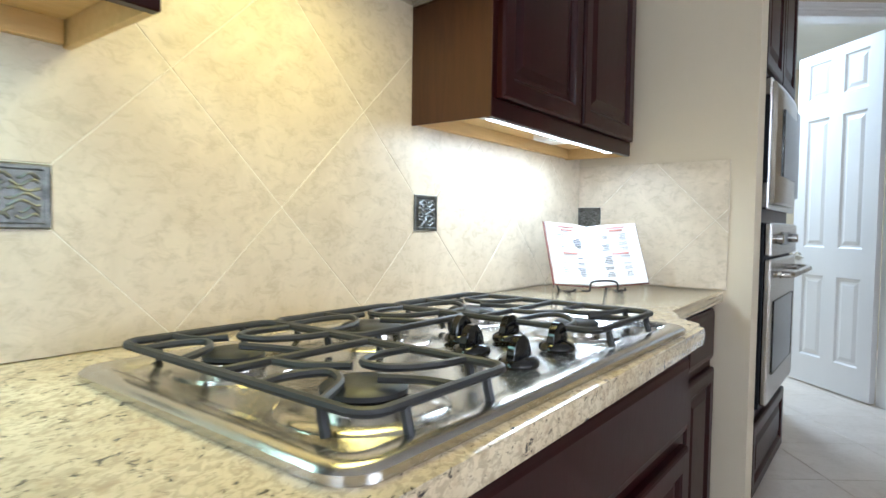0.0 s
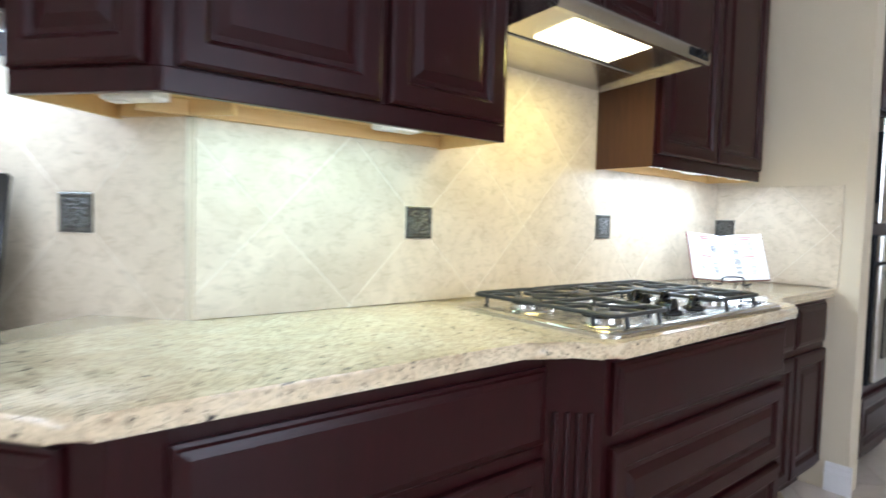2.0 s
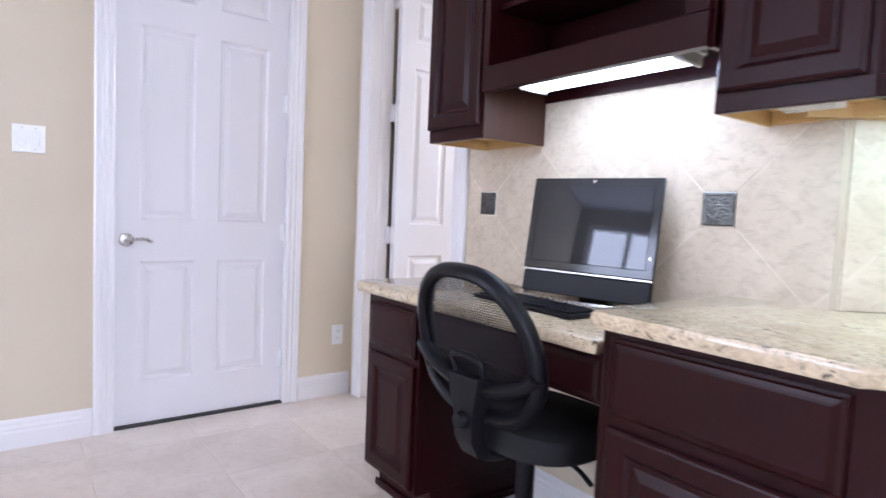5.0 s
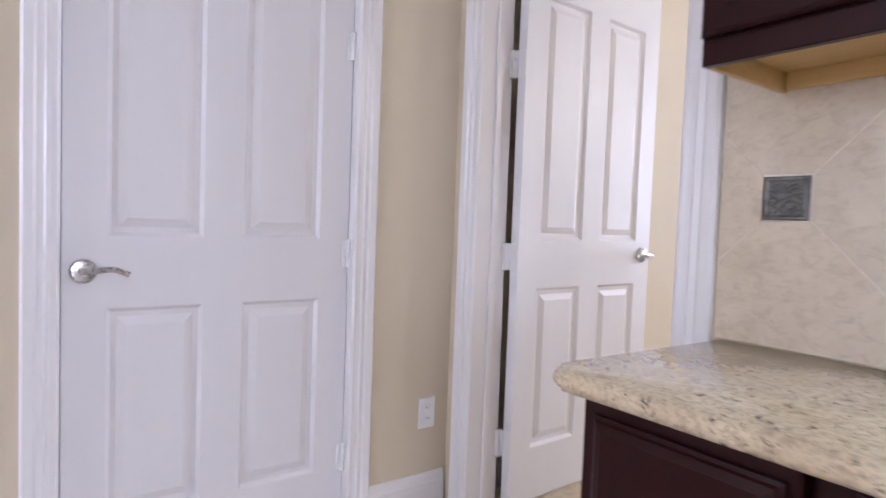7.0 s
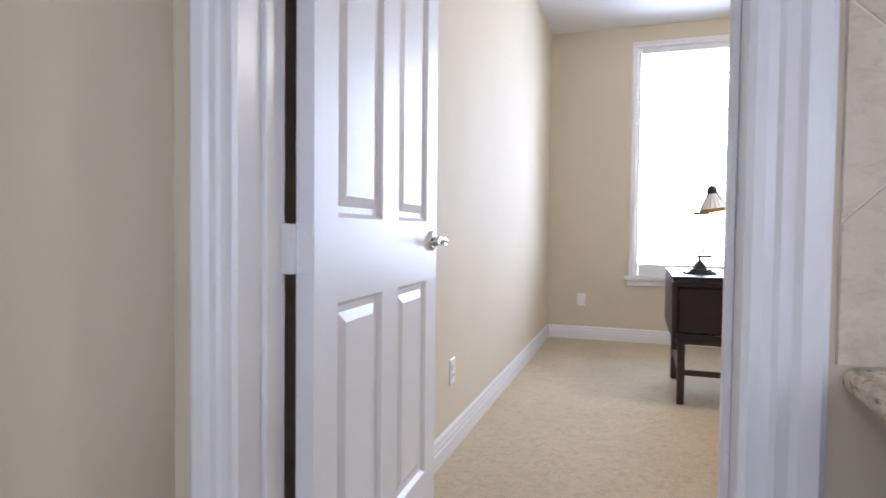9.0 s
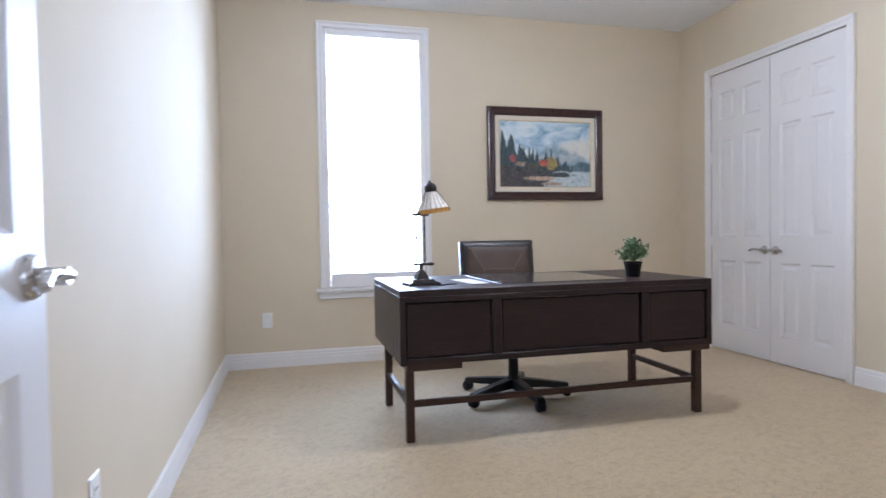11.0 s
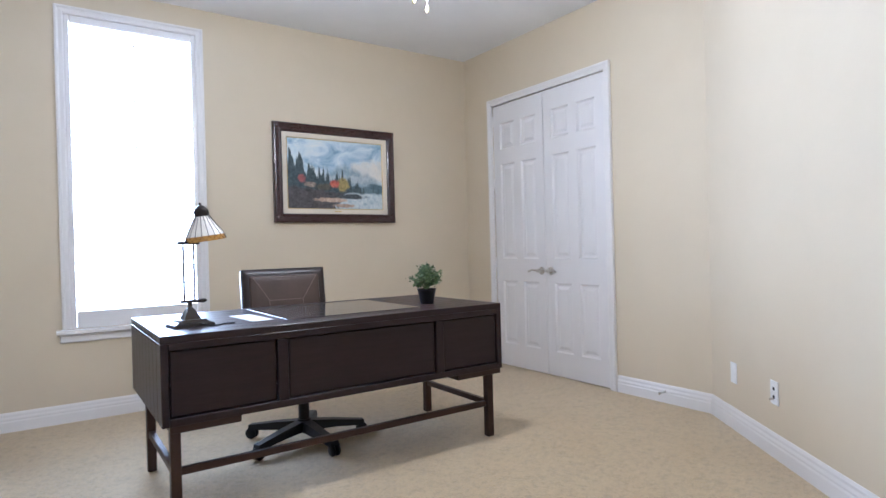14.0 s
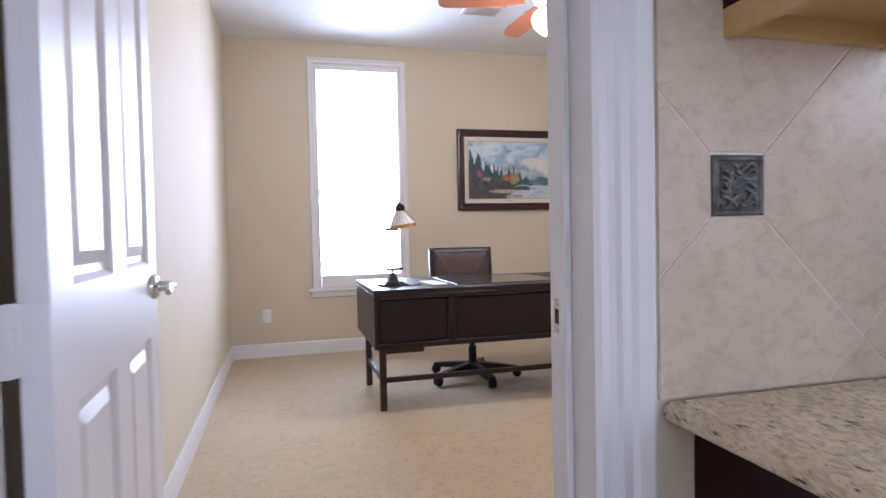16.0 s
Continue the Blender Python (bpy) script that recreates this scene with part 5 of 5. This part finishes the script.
def picture():
    m = WINWALL @ pose(-0.768, -0.004, 1.68)
    p = thing("framed_picture", m, "landscape oil painting in a dark cherry frame with a cream liner", "picture")
    w, h = 0.53, 0.39
    frame_wood = wood_mat("dark_frame_wood", (0.022, 0.007, 0.007), (0.045, 0.014, 0.012), 0.28, 0.2, "x")
    prof = [(0.0, 0.0), (0.0, -0.028), (0.006, -0.036), (0.016, -0.038), (0.024, -0.032), (0.045, -0.026), (0.058, -0.03), (0.066, -0.026), (0.07, -0.016), (0.07, 0.0)]
    co = [(-1, -1), (1, -1), (1, 1), (-1, 1)]
    for k, nm in enumerate(("bottom_rail", "side_rail", "top_rail", "side_rail")):
        a, b2 = co[k], co[(k + 1) % 4]
        part(nm, rings([[(sx * (w - o), y, sz * (h - o)) for o, y in prof] for sx, sz in (a, b2)]), frame_wood, p)
    for sx, sz in co:
        part("corner_ornament", lathe([(0.026, 0), (0.024, 0.008), (0.012, 0.013), (0.004, 0.014)], 12, None, pose(sx * (w - 0.028), -0.031, sz * (h - 0.028), 90)), frame_wood, p, "", True)
    cream = surface("cream_liner", (0.66, 0.60, 0.49), (0.72, 0.66, 0.55), 10, 0.7, 0, 0.2, 0.001, 200)
    lp = [(0.071, -0.002), (0.071, -0.018), (0.105, -0.014), (0.108, -0.010), (0.108, -0.002)]
    for k in range(4):
        a, b2 = co[k], co[(k + 1) % 4]
        part("liner", rings([[(sx * (w - o), y, sz * (h - o)) for o, y in lp] for sx, sz in (a, b2)]), cream, p, "cream linen liner")
    gold = plain("gilt", (0.55, 0.42, 0.2), 0.35, 0.6)
    gp = [(0.1085, -0.002), (0.1085, -0.013), (0.114, -0.011), (0.114, -0.002)]
    for k in range(4):
        a, b2 = co[k], co[(k + 1) % 4]
        part("gilt_edge", rings([[(sx * (w - o), y, sz * (h - o)) for o, y in gp] for sx, sz in (a, b2)]), gold, p, "thin gilt edge")
    part("canvas", box(-w + 0.114, w - 0.114, -0.008, -0.003, -h + 0.114, h - 0.114), painting_mat(), p, "painted lake, firs and mountains")
    part("name_plate", box(-0.03, 0.03, -0.019, -0.0165, -h + 0.086, -h + 0.095), gold, p)


picture()


def office_desk():
    x0, x1, y0, y1, zb, zt = -2.417, -0.728, 3.065, 3.92, 0.405, 0.757
    d = thing("office_desk", pose(0, 0, 0.012), "dark espresso wooden pedestal desk on a brown metal base", "desk")
    zb, zt = zb - 0.012, zt - 0.012
    for x, a, b in ((0, x0, x0 + 0.45), (0, x1 - 0.45, x1)):
        part("pedestal", box(a + 0.03, b - 0.03, y0 + 0.03, y1 - 0.01, zb + 0.03, zt - 0.032, 0.002), M_DESK, d)
    n = 9
    for k in range(n):
        ya, yb = y0 + (y1 - y0) * k / n, y0 + (y1 - y0) * (k + 1) / n
        part("top_plank", box(x0, x1, ya + 0.0007, yb - 0.0007, zt - 0.03, zt, 0.002), M_DESK, d)
        for xa in (x0, x1 - 0.028):
            part("side_plank", box(xa, xa + 0.028, ya + 0.0007, yb - 0.0007, zb, zt - 0.0305, 0.002), M_DESK, d)
    part("bottom_rail", box(x0 + 0.0285, x1 - 0.0285, y0, y0 + 0.03, zb, zb + 0.03, 0.002), M_DESK, d)
    part("top_rail", box(x0 + 0.0285, x1 - 0.0285, y0, y0 + 0.03, zt - 0.058, zt - 0.0305, 0.002), M_DESK, d)
    part("bottom_board", box(x0 + 0.0285, x1 - 0.0285, y0 + 0.031, y0 + 0.34, zb, zb + 0.025, 0.002), M_DESK, d)
    for a in (-1.965, -1.155):
        part("stile", box(a + 0.003, a + 0.047, y0, y0 + 0.03, zb + 0.0305, zt - 0.0585, 0.002), M_DESK, d)
    for a, b in ((x0 + 0.034, -1.968), (-1.912, -1.158), (-1.102, x1 - 0.034)):
        part("front_panel", panel(a, b, zb + 0.034, zt - 0.062, [(0, y0 + 0.028), (0, y0 + 0.014), (0.006, y0 + 0.011), (0.008, y0 + 0.011)]), M_DESK, d)
    gl = plain("smoked_glass", (0.05, 0.045, 0.042), 0.06)
    part("glass_inset", box(-1.87, -1.16, y0 + 0.14, y1 - 0.1, zt + 0.0004, zt + 0.004, 0.001), gl, d, "smoked glass writing inset")
    for x in (x0 + 0.06, x1 - 0.018):
        for y in (3.17, 3.80):
            part("leg", box(x - 0.02, x + 0.02, y - 0.02, y + 0.02, 0.001, zb - 0.0305, 0.002), M_DESKIRON, d)
        part("side_stretcher", box(x - 0.013, x + 0.013, 3.191, 3.779, 0.17, 0.20, 0.002), M_DESKIRON, d)
    part("front_stretcher", box(x0 + 0.081, x1 - 0.045, 3.157, 3.183, 0.17, 0.20, 0.002), M_DESKIRON, d)
    for a, b in ((x0 + 0.03, x0 + 0.30), (x1 - 0.29, x1 - 0.002)):
        for y in (3.135, 3.80):
            part("mount_plate", box(a, b, y - 0.058, y + 0.058, zb - 0.030, zb - 0.0005, 0.003), M_DESKIRON, d)
    # a thin white sheet that stands for a bluish reflection on the top
    pa = thing("desk_reflection_sheet", pose(-1.95, 3.42, zt + 0.012, 0, 0, 4), "thin white sheet standing for a bluish reflection on the desk top", "paper")
    part("sheet", box(-0.07, 0.03, -0.15, 0.15, 0.0008, 0.003), M_PAPER, pa)


office_desk()


def office_chair():
    c = thing("office_chair", pose(-1.60, 3.74, 0.012, 0, 0, -4), "dark brown leather office chair with contrast stitching", "chair")
    # the back, seen from its front, leaning away
    m = pose(0, 0.26, 0.46, -8)
    loops = []
    for ins, y in ((0.012, 0.055), (0.0, 0.045), (0.0, 0.012), (0.01, 0.0), (0.03, -0.006)):
        loops.append([(x, y, z) for x, z in rounded(-0.25 + ins, 0.25 - ins, 0.0 + ins, 0.50 - ins, 0.012)])
    part("backrest", rings(loops), M_LEATHD, c, "dark brown leather backrest", True, m)
    loops = []
    for ins, y in ((0.042, -0.006), (0.046, -0.016), (0.075, -0.022)):
        loops.append([(x, y, z) for x, z in rounded(-0.25 + ins, 0.25 - ins, 0.0 + ins, 0.50 - ins, 0.015)])
    part("back_cushion", rings(loops), M_LEATHER, c, "", True, m)
    st = plain("stitching", (0.20, 0.15, 0.12), 0.6)
    a, b = 0.10, 0.31
    for pts in ([(-a, b), (a, b), (a, 0.1), (-a, 0.1), (-a, b)], [(-0.19, 0.45), (-a, b)], [(0.19, 0.45), (a, b)]):
        part("seam", tube([(x, -0.0225, z) for x, z in pts], 0.0018, 5), st, c, "", False, m)
    loops = []
    for ins, z in ((0.02, 0.40), (0.0, 0.42), (0.0, 0.46), (0.012, 0.475), (0.06, 0.482)):
        loops.append([(x, y, z) for x, y in rounded(-0.25 + ins, 0.25 - ins, -0.27 + ins, 0.22 - ins, 0.05)])
    part("seat", rings(loops), M_LEATHER, c, "dark brown leather seat", True)
    part("back_bar", tube(smooth_line([(0, 0.31, 0.55), (0, 0.33, 0.45), (0, 0.2, 0.385), (0, 0, 0.385)], 4), 0.02, 8), M_BLACK, c, "", True)
    part("gas_column", lathe([(0.03, 0.10), (0.03, 0.24), (0.02, 0.242), (0.02, 0.40)], 16), M_BLACK, c, "", True)
    star(c, 0.335, 64, 0.031, None, 1.45)


office_chair()


def desk_lamp():
    z0 = 0.7575
    l = thing("desk_lamp", pose(-2.255, 3.33, z0, 0, 0, 8), "bronze desk lamp with a stained glass shade on the desk", "lamp")
    br = surface("dark_bronze", (0.018, 0.014, 0.013), (0.035, 0.027, 0.023), 20, 0.38, 0.7, 0.15, 0.001)
    loops = [[(x, y, z) for x, y in ((-a, -b), (a, -b), (a, b), (-a, b))] for a, b, z in ((0.086, 0.062, 0.0), (0.082, 0.058, 0.012), (0.060, 0.042, 0.022), (0.054, 0.038, 0.03))]
    part("base", rings(loops), br, l)
    loops = [[(x, y, z) for x, y in ((-a, -a), (a, -a), (a, a), (-a, a))] for a, z in ((0.034, 0.0305), (0.024, 0.055), (0.014, 0.075), (0.008, 0.08), (0.008, 0.10))]
    part("pedestal", rings(loops), br, l)
    part("lower_yoke", box(-0.04, 0.05, -0.012, 0.012, 0.10, 0.112, 0.004), br, l)
    part("wing_nut", lathe([(0.008, -0.02), (0.010, 0.0), (0.004, 0.012)], 10, None, pose(0.06, 0, 0.106, 0, 90)), br, l, "", True)
    for x in (-0.022, 0.022):
        rod = [(0.0045, 0.112)]
        for k in range(6):
            zz = 0.112 + 0.24 * (k + 0.5) / 6
            rod += [(0.0045, zz - 0.006), (0.0065, zz), (0.0045, zz + 0.006)]
        rod.append((0.0045, 0.352))
        part("rod", lathe(rod, 8, None, Matrix.Translation((x, 0, 0))), br, l, "", True)
    part("upper_yoke", box(-0.045, 0.045, -0.012, 0.012, 0.352, 0.366, 0.004), br, l)
    part("arm", tube(smooth_line([(-0.005, 0, 0.366), (0.025, 0, 0.43), (0.055, 0, 0.505)], 4), 0.007, 8), br, l, "", True)
    tilt = pose(0.058, 0, 0.50, 0, -8, 0) @ Matrix.Scale(0.88, 4)
    part("cap", lathe([(0.034, -0.03), (0.036, -0.005), (0.03, 0.012), (0.018, 0.022), (0.008, 0.026), (0.005, 0.04)], 18), br, l, "dark bronze cap", True, tilt)
    glass = surface("opal_glass", (0.74, 0.71, 0.66), (0.82, 0.79, 0.74), 30, 0.3, 0, 0.05, 0.001)
    amber = surface("amber_glass", (0.42, 0.20, 0.03), (0.58, 0.32, 0.07), 60, 0.3, 0, 0.05, 0.001)
    nseg = 18
    sh = part("shade", lathe([(0.034, -0.028), (0.092, -0.125), (0.0915, -0.126), (0.033, -0.029)], nseg, None, None, False, False), glass, l, "opal stained glass shade", False, tilt)
    part("band", lathe([(0.0925, -0.1265), (0.097, -0.152), (0.0955, -0.152), (0.091, -0.1265)], nseg, None, None, False, False), amber, l, "amber glass band", False, tilt)
    for k in range(nseg):
        a = 2 * math.pi * k / nseg
        b2 = 2 * math.pi * (k + 0.5) / nseg
        part("came", tube([(0.0345 * math.cos(a), 0.0345 * math.sin(a), -0.027), (0.0925 * math.cos(a), 0.0925 * math.sin(a), -0.126)], 0.0016, 5), br, sh)
        part("came", tube([(0.0935 * math.cos(a), 0.0935 * math.sin(a), -0.127), (0.0965 * math.cos(b2), 0.0965 * math.sin(b2), -0.151), (0.0935 * math.cos(2 * b2 - a), 0.0935 * math.sin(2 * b2 - a), -0.127)], 0.0013, 5), br, sh)
    part("cord", tube(smooth_line([(0.02, -0.06, 0.012), (0.06, -0.10, 0.004), (0.12, -0.08, 0.004), (0.16, -0.09, 0.004)], 5), 0.003, 6), M_BLACK, l, "", True)


desk_lamp()


def plant():
    p = thing("potted_plant", pose(-1.02, 3.35, 0.7575), "small green bushy artificial plant in a black pot", "plant")
    part("pot", lathe([(0.036, 0.0), (0.050, 0.075), (0.053, 0.076), (0.053, 0.084), (0.046, 0.084), (0.044, 0.07)], 20), M_BLACK, p, "black plastic pot", True)
    soil = surface("soil", (0.02, 0.014, 0.01), (0.04, 0.028, 0.02), 60, 0.9)
    part("soil", lathe([(0.0445, 0.060), (0.0445, 0.072), (0.01, 0.073)], 16), soil, p)
    m, t, b = nodes_of("small_leaf")
    g = t.nodes.new("ShaderNodeNewGeometry")
    t.links.new(ramp(t, g.outputs["Random Per Island"], [(0.0, (0.022, 0.050, 0.018)), (0.55, (0.065, 0.125, 0.04)), (1.0, (0.21, 0.28, 0.12))]), b.inputs["Base Color"])
    b.inputs["Roughness"].default_value = 0.5
    rnd = random.Random(3)
    leaves, stems = bmesh.new(), bmesh.new()
    for k in range(75):
        a, e = rnd.uniform(0, 2 * math.pi), rnd.uniform(-0.25, 1.5)
        r = rnd.uniform(0.064, 0.102) * (1.0 if e > 0.1 else 0.85)
        tip = Vector((math.cos(a) * math.cos(e) * r, math.sin(a) * math.cos(e) * r, 0.128 + math.sin(e) * r * 0.98))
        tube(smooth_line([(0, 0, 0.07), tuple(tip * 0.5 + Vector((0, 0, 0.055))), tuple(tip)], 3), 0.0011, 4, stems)
        for q in range(15):
            c = tip.lerp(Vector((0, 0, 0.10)), rnd.uniform(0, 0.55)) + Vector([rnd.gauss(0, 0.009) for _ in range(3)])
            d = Vector([rnd.gauss(0, 1) for _ in range(3)]).normalized()
            n = d.cross(Vector([rnd.gauss(0, 1) for _ in range(3)])).normalized()
            s = rnd.uniform(0.006, 0.011)
            up = d.cross(n) * s * 0.25
            vs = [leaves.verts.new(c + v) for v in (-d * s, n * s * 0.6 + up, d * s, -n * s * 0.6 + up)]
            leaves.faces.new((vs[0], vs[1], vs[2]))
            leaves.faces.new((vs[0], vs[2], vs[3]))
    part("foliage", leaves, m, p, "many small green leaves")
    part("stems", stems, m, p)


plant()


def ceiling_fan():
    f = thing("ceiling_fan", pose(-1.33, 2.87, 0), "white ceiling fan with brown wooden blades and a lit globe", "ceiling fan")
    part("canopy", lathe([(0.07, CEIL - 0.001), (0.068, CEIL - 0.03), (0.03, CEIL - 0.06), (0.015, CEIL - 0.065)], 20), M_WHITE, f, "", True)
    part("downrod", lathe([(0.013, CEIL - 0.065), (0.013, 2.56)], 12), M_WHITE, f, "", True)
    part("motor", lathe([(0.03, 2.57), (0.10, 2.55), (0.125, 2.51), (0.125, 2.46), (0.10, 2.43), (0.06, 2.42), (0.06, 2.38)], 26), M_WHITE, f, "white motor housing", True)
    part("globe", lathe([(0.07, 2.385), (0.12, 2.375), (0.135, 2.345), (0.12, 2.30), (0.08, 2.265), (0.02, 2.252)], 26), M_BULB, f, "glowing glass globe", True)
    wood = wood_mat("fan_blade_wood", (0.20, 0.065, 0.025), (0.30, 0.11, 0.045), 0.35, 0.15, "x")
    for k in range(5):
        a = radians(19 + 72 * k)
        m = Matrix.Rotation(a, 4, "Z") @ Matrix.Translation((0, 0, 2.465)) @ Matrix.Rotation(radians(11), 4, "X")
        out = [(0.17, -0.045), (0.30, -0.06), (0.55, -0.068), (0.655, -0.06), (0.685, -0.035), (0.69, 0.0), (0.685, 0.035), (0.655, 0.06), (0.55, 0.068), (0.30, 0.06), (0.17, 0.045)]
        b = part("blade", prism(out, -0.004, 0.004, 0.0015), wood, f, "brown wooden blade", False, m)
        part("blade_arm", box(0.09, 0.22, -0.02, 0.02, 0.0045, 0.012, 0.003), M_WHITE, b)
    for x, y, z in ((0.03, -0.02, 2.15), (-0.03, 0.0, 2.185)):
        part("pull_chain", tube([(x, y, z + 0.02), (x, y, 2.30)], 0.0015, 5), M_NICKEL, f)
        part("pull_knob", lathe([(0.004, z + 0.024), (0.008, z + 0.012), (0.008, z), (0.004, z - 0.006)], 10, None, Matrix.Translation((x, y, 0))), plain("ivory_knob", (0.65, 0.52, 0.28), 0.4), f, "", True)


ceiling_fan()


def vent():
    v = thing("ceiling_vent", pose(-1.37, 4.03, CEIL - 0.001), "white metal ceiling air vent", "vent")
    bm = bmesh.new()
    for a, b, c, d in ((-0.16, 0.16, -0.115, -0.085), (-0.16, 0.16, 0.085, 0.115), (-0.16, -0.13, -0.085, 0.085), (0.13, 0.16, -0.085, 0.085)):
        box(a, b, c, d, -0.012, 0, 0.003, bm)
    part("flange", bm, M_WHITE, v)
    for k in range(8):
        y = -0.075 + 0.0215 * k
        part("slat", box(-0.13, 0.13, y - 0.001, y + 0.001, -0.010, 0.010), M_WHITE, v, "", False, Matrix.Translation((0, y, -0.004)) @ Matrix.Rotation(radians(40), 4, "X") @ Matrix.Translation((0, -y, -0.002)))
    # dark sheet behind the slats in place of the duct's inner shade
    part("duct_shade", box(-0.13, 0.13, -0.085, 0.085, -0.002, -0.0005), M_DARK, v)


vent()
ds = thing("door_stop", CLOSET @ pose(-2.95, -0.016, 0.085), "small spring door stop on the baseboard", "door stop")
part("spring", lathe([(0.010, 0), (0.006, 0.004), (0.005, 0.05), (0.009, 0.052), (0.009, 0.062)], 10, None, pose(0, 0, 0, 90)), M_NICKEL, ds, "", True)

# ---- tiles of backsplash and floor ----


def clip(poly, nx, ny, c):
    """Keeps the side of a convex polygon where nx * x + ny * y <= c."""
    out = []
    for i, p in enumerate(poly):
        q = poly[(i + 1) % len(poly)]
        a, b = nx * p[0] + ny * p[1] - c, nx * q[0] + ny * q[1] - c
        if a <= 0:
            out.append(p)
        if a * b < 0:
            k = a / (a - b)
            out.append((p[0] + (q[0] - p[0]) * k, p[1] + (q[1] - p[1]) * k))
    return out


def splash(name, m, cx, cz, a, x0, x1, z0, tops, accents, t=0.008):
    """Diamond tiles on a wall: half diagonal a, lattice through (cx, cz); tops are (x0, x1, z1) stretches."""
    root = setting(name, box(x0, x1, -0.0068, -0.0005, z0, min(tp[2] for tp in tops)), M_GROUT, m, "cream travertine backsplash laid on the diagonal")
    for tx0, tx1, tz in tops:
        if tz > min(tp[2] for tp in tops) + 0.01:
            g = part("grout_bed", box(tx0, tx1, -0.0068, -0.0005, min(tp[2] for tp in tops), tz), M_GROUT, root)
    lo, hi = int((x0 - cx) / a) - 2, int((x1 - cx) / a) + 2
    for i in range(lo, hi + 1):
        for j in range(-3, 5):
            if (i + j) % 2 == 0:
                continue
            mx, mz = cx + a * i, cz + a * j
            r = a - 0.0013
            for tx0, tx1, tz in tops:
                poly = [(mx - r, mz), (mx, mz - r), (mx + r, mz), (mx, mz + r)]
                for ax_ in accents:
                    for sx, sz in ((-1, 0), (1, 0), (0, -1), (0, 1)):
                        if abs(mx + sx * a - ax_) < 0.03 and abs(mz + sz * a - cz) < 0.03:
                            poly = clip(poly, sx, sz, (sx * mx + sz * mz) + a - 0.0505)
                for cl in ((-1, 0, -tx0), (1, 0, tx1), (0, -1, -z0), (0, 1, tz)):
                    poly = clip(poly, *cl) if len(poly) > 2 else poly
                if len(poly) < 3:
                    continue
                area_ = abs(sum(p[0] * q[1] - q[0] * p[1] for p, q in zip(poly, poly[1:] + poly[:1]))) / 2
                if area_ < 2e-4:
                    continue
                gx, gz = sum(p[0] for p in poly) / len(poly), sum(p[1] for p in poly) / len(poly)
                sh = [(gx + (x - gx) * 0.992, gz + (z - gz) * 0.992) for x, z in poly]
                part("tile", rings([[(x, -0.005, z) for x, z in poly], [(x, -t + 0.001, z) for x, z in poly], [(x, -t, z) for x, z in sh]], None, False), M_SPLASH, root)


splash("backsplash_stove", STOVE, 0.662, 1.158, 0.2353, 0.006, 2.582, CT + 0.001, [(0.006, 2.582, 1.765)], (0.662, 1.603))
splash("backsplash_desk", DESK, -1.212, 1.161, 0.25325, -2.366, -0.906, DT + 0.001, [(-2.366, -0.906, 1.60)], (-1.212, -2.225))
splash("backsplash_return", RETURN, 0.052, 1.158, 0.2353, 0.006, 0.565, CT + 0.001, [(0.006, 0.565, 1.37)], (0.052,))

# floor tiles
S = 0.46
tile_mesh = bpy.data.meshes.new("floor_tile")
bm = rings([[(x * h, y * h, z) for x, y in ((-1, -1), (1, -1), (1, 1), (-1, 1))] for h, z in ((S / 2 - 0.002, -0.0058), (S / 2 - 0.002, -0.0012), (S / 2 - 0.0035, 0.0))], None, False)
bmesh.ops.recalc_face_normals(bm, faces=bm.faces[:])
bm.to_mesh(tile_mesh)
bm.free()
tile_mesh.materials.append(M_FLOOR)
kitchen_floor = bpy.data.objects["floor"]
rest = bmesh.new()
for i in range(-3, 20):
    for j in range(-11, 21):
        x, y = -2.70 + S * (i + 0.5), -0.502 + S * (j + 0.5)
        s, d = (Vector((x, y)) - C0).dot(U), (Vector((x, y)) - C0).dot(N)
        if y > 0.62 and d < -0.3 and x < 0.9:
            continue
        if (x < 1.0 and -2.9 < y < 0.5) or (s > 1.8 and 0.1 < d < 2.6):
            t = new("tile", tile_mesh)
            t.location = (x, y, 0)
            t.parent = kitchen_floor
        elif y < 0.5 or d > -0.3:
            h = S / 2 - 0.002
            rings([[(x + a * h, y + b * h, z) for a, b in ((-1, -1), (1, -1), (1, 1), (-1, 1))] for z in (-0.0058, 0.0)], rest, False)
r = part("floor_tiles_beyond", rest, M_FLOOR, kitchen_floor, "beige stone floor tiles")
tagged(r, "", "", "", "stuff")
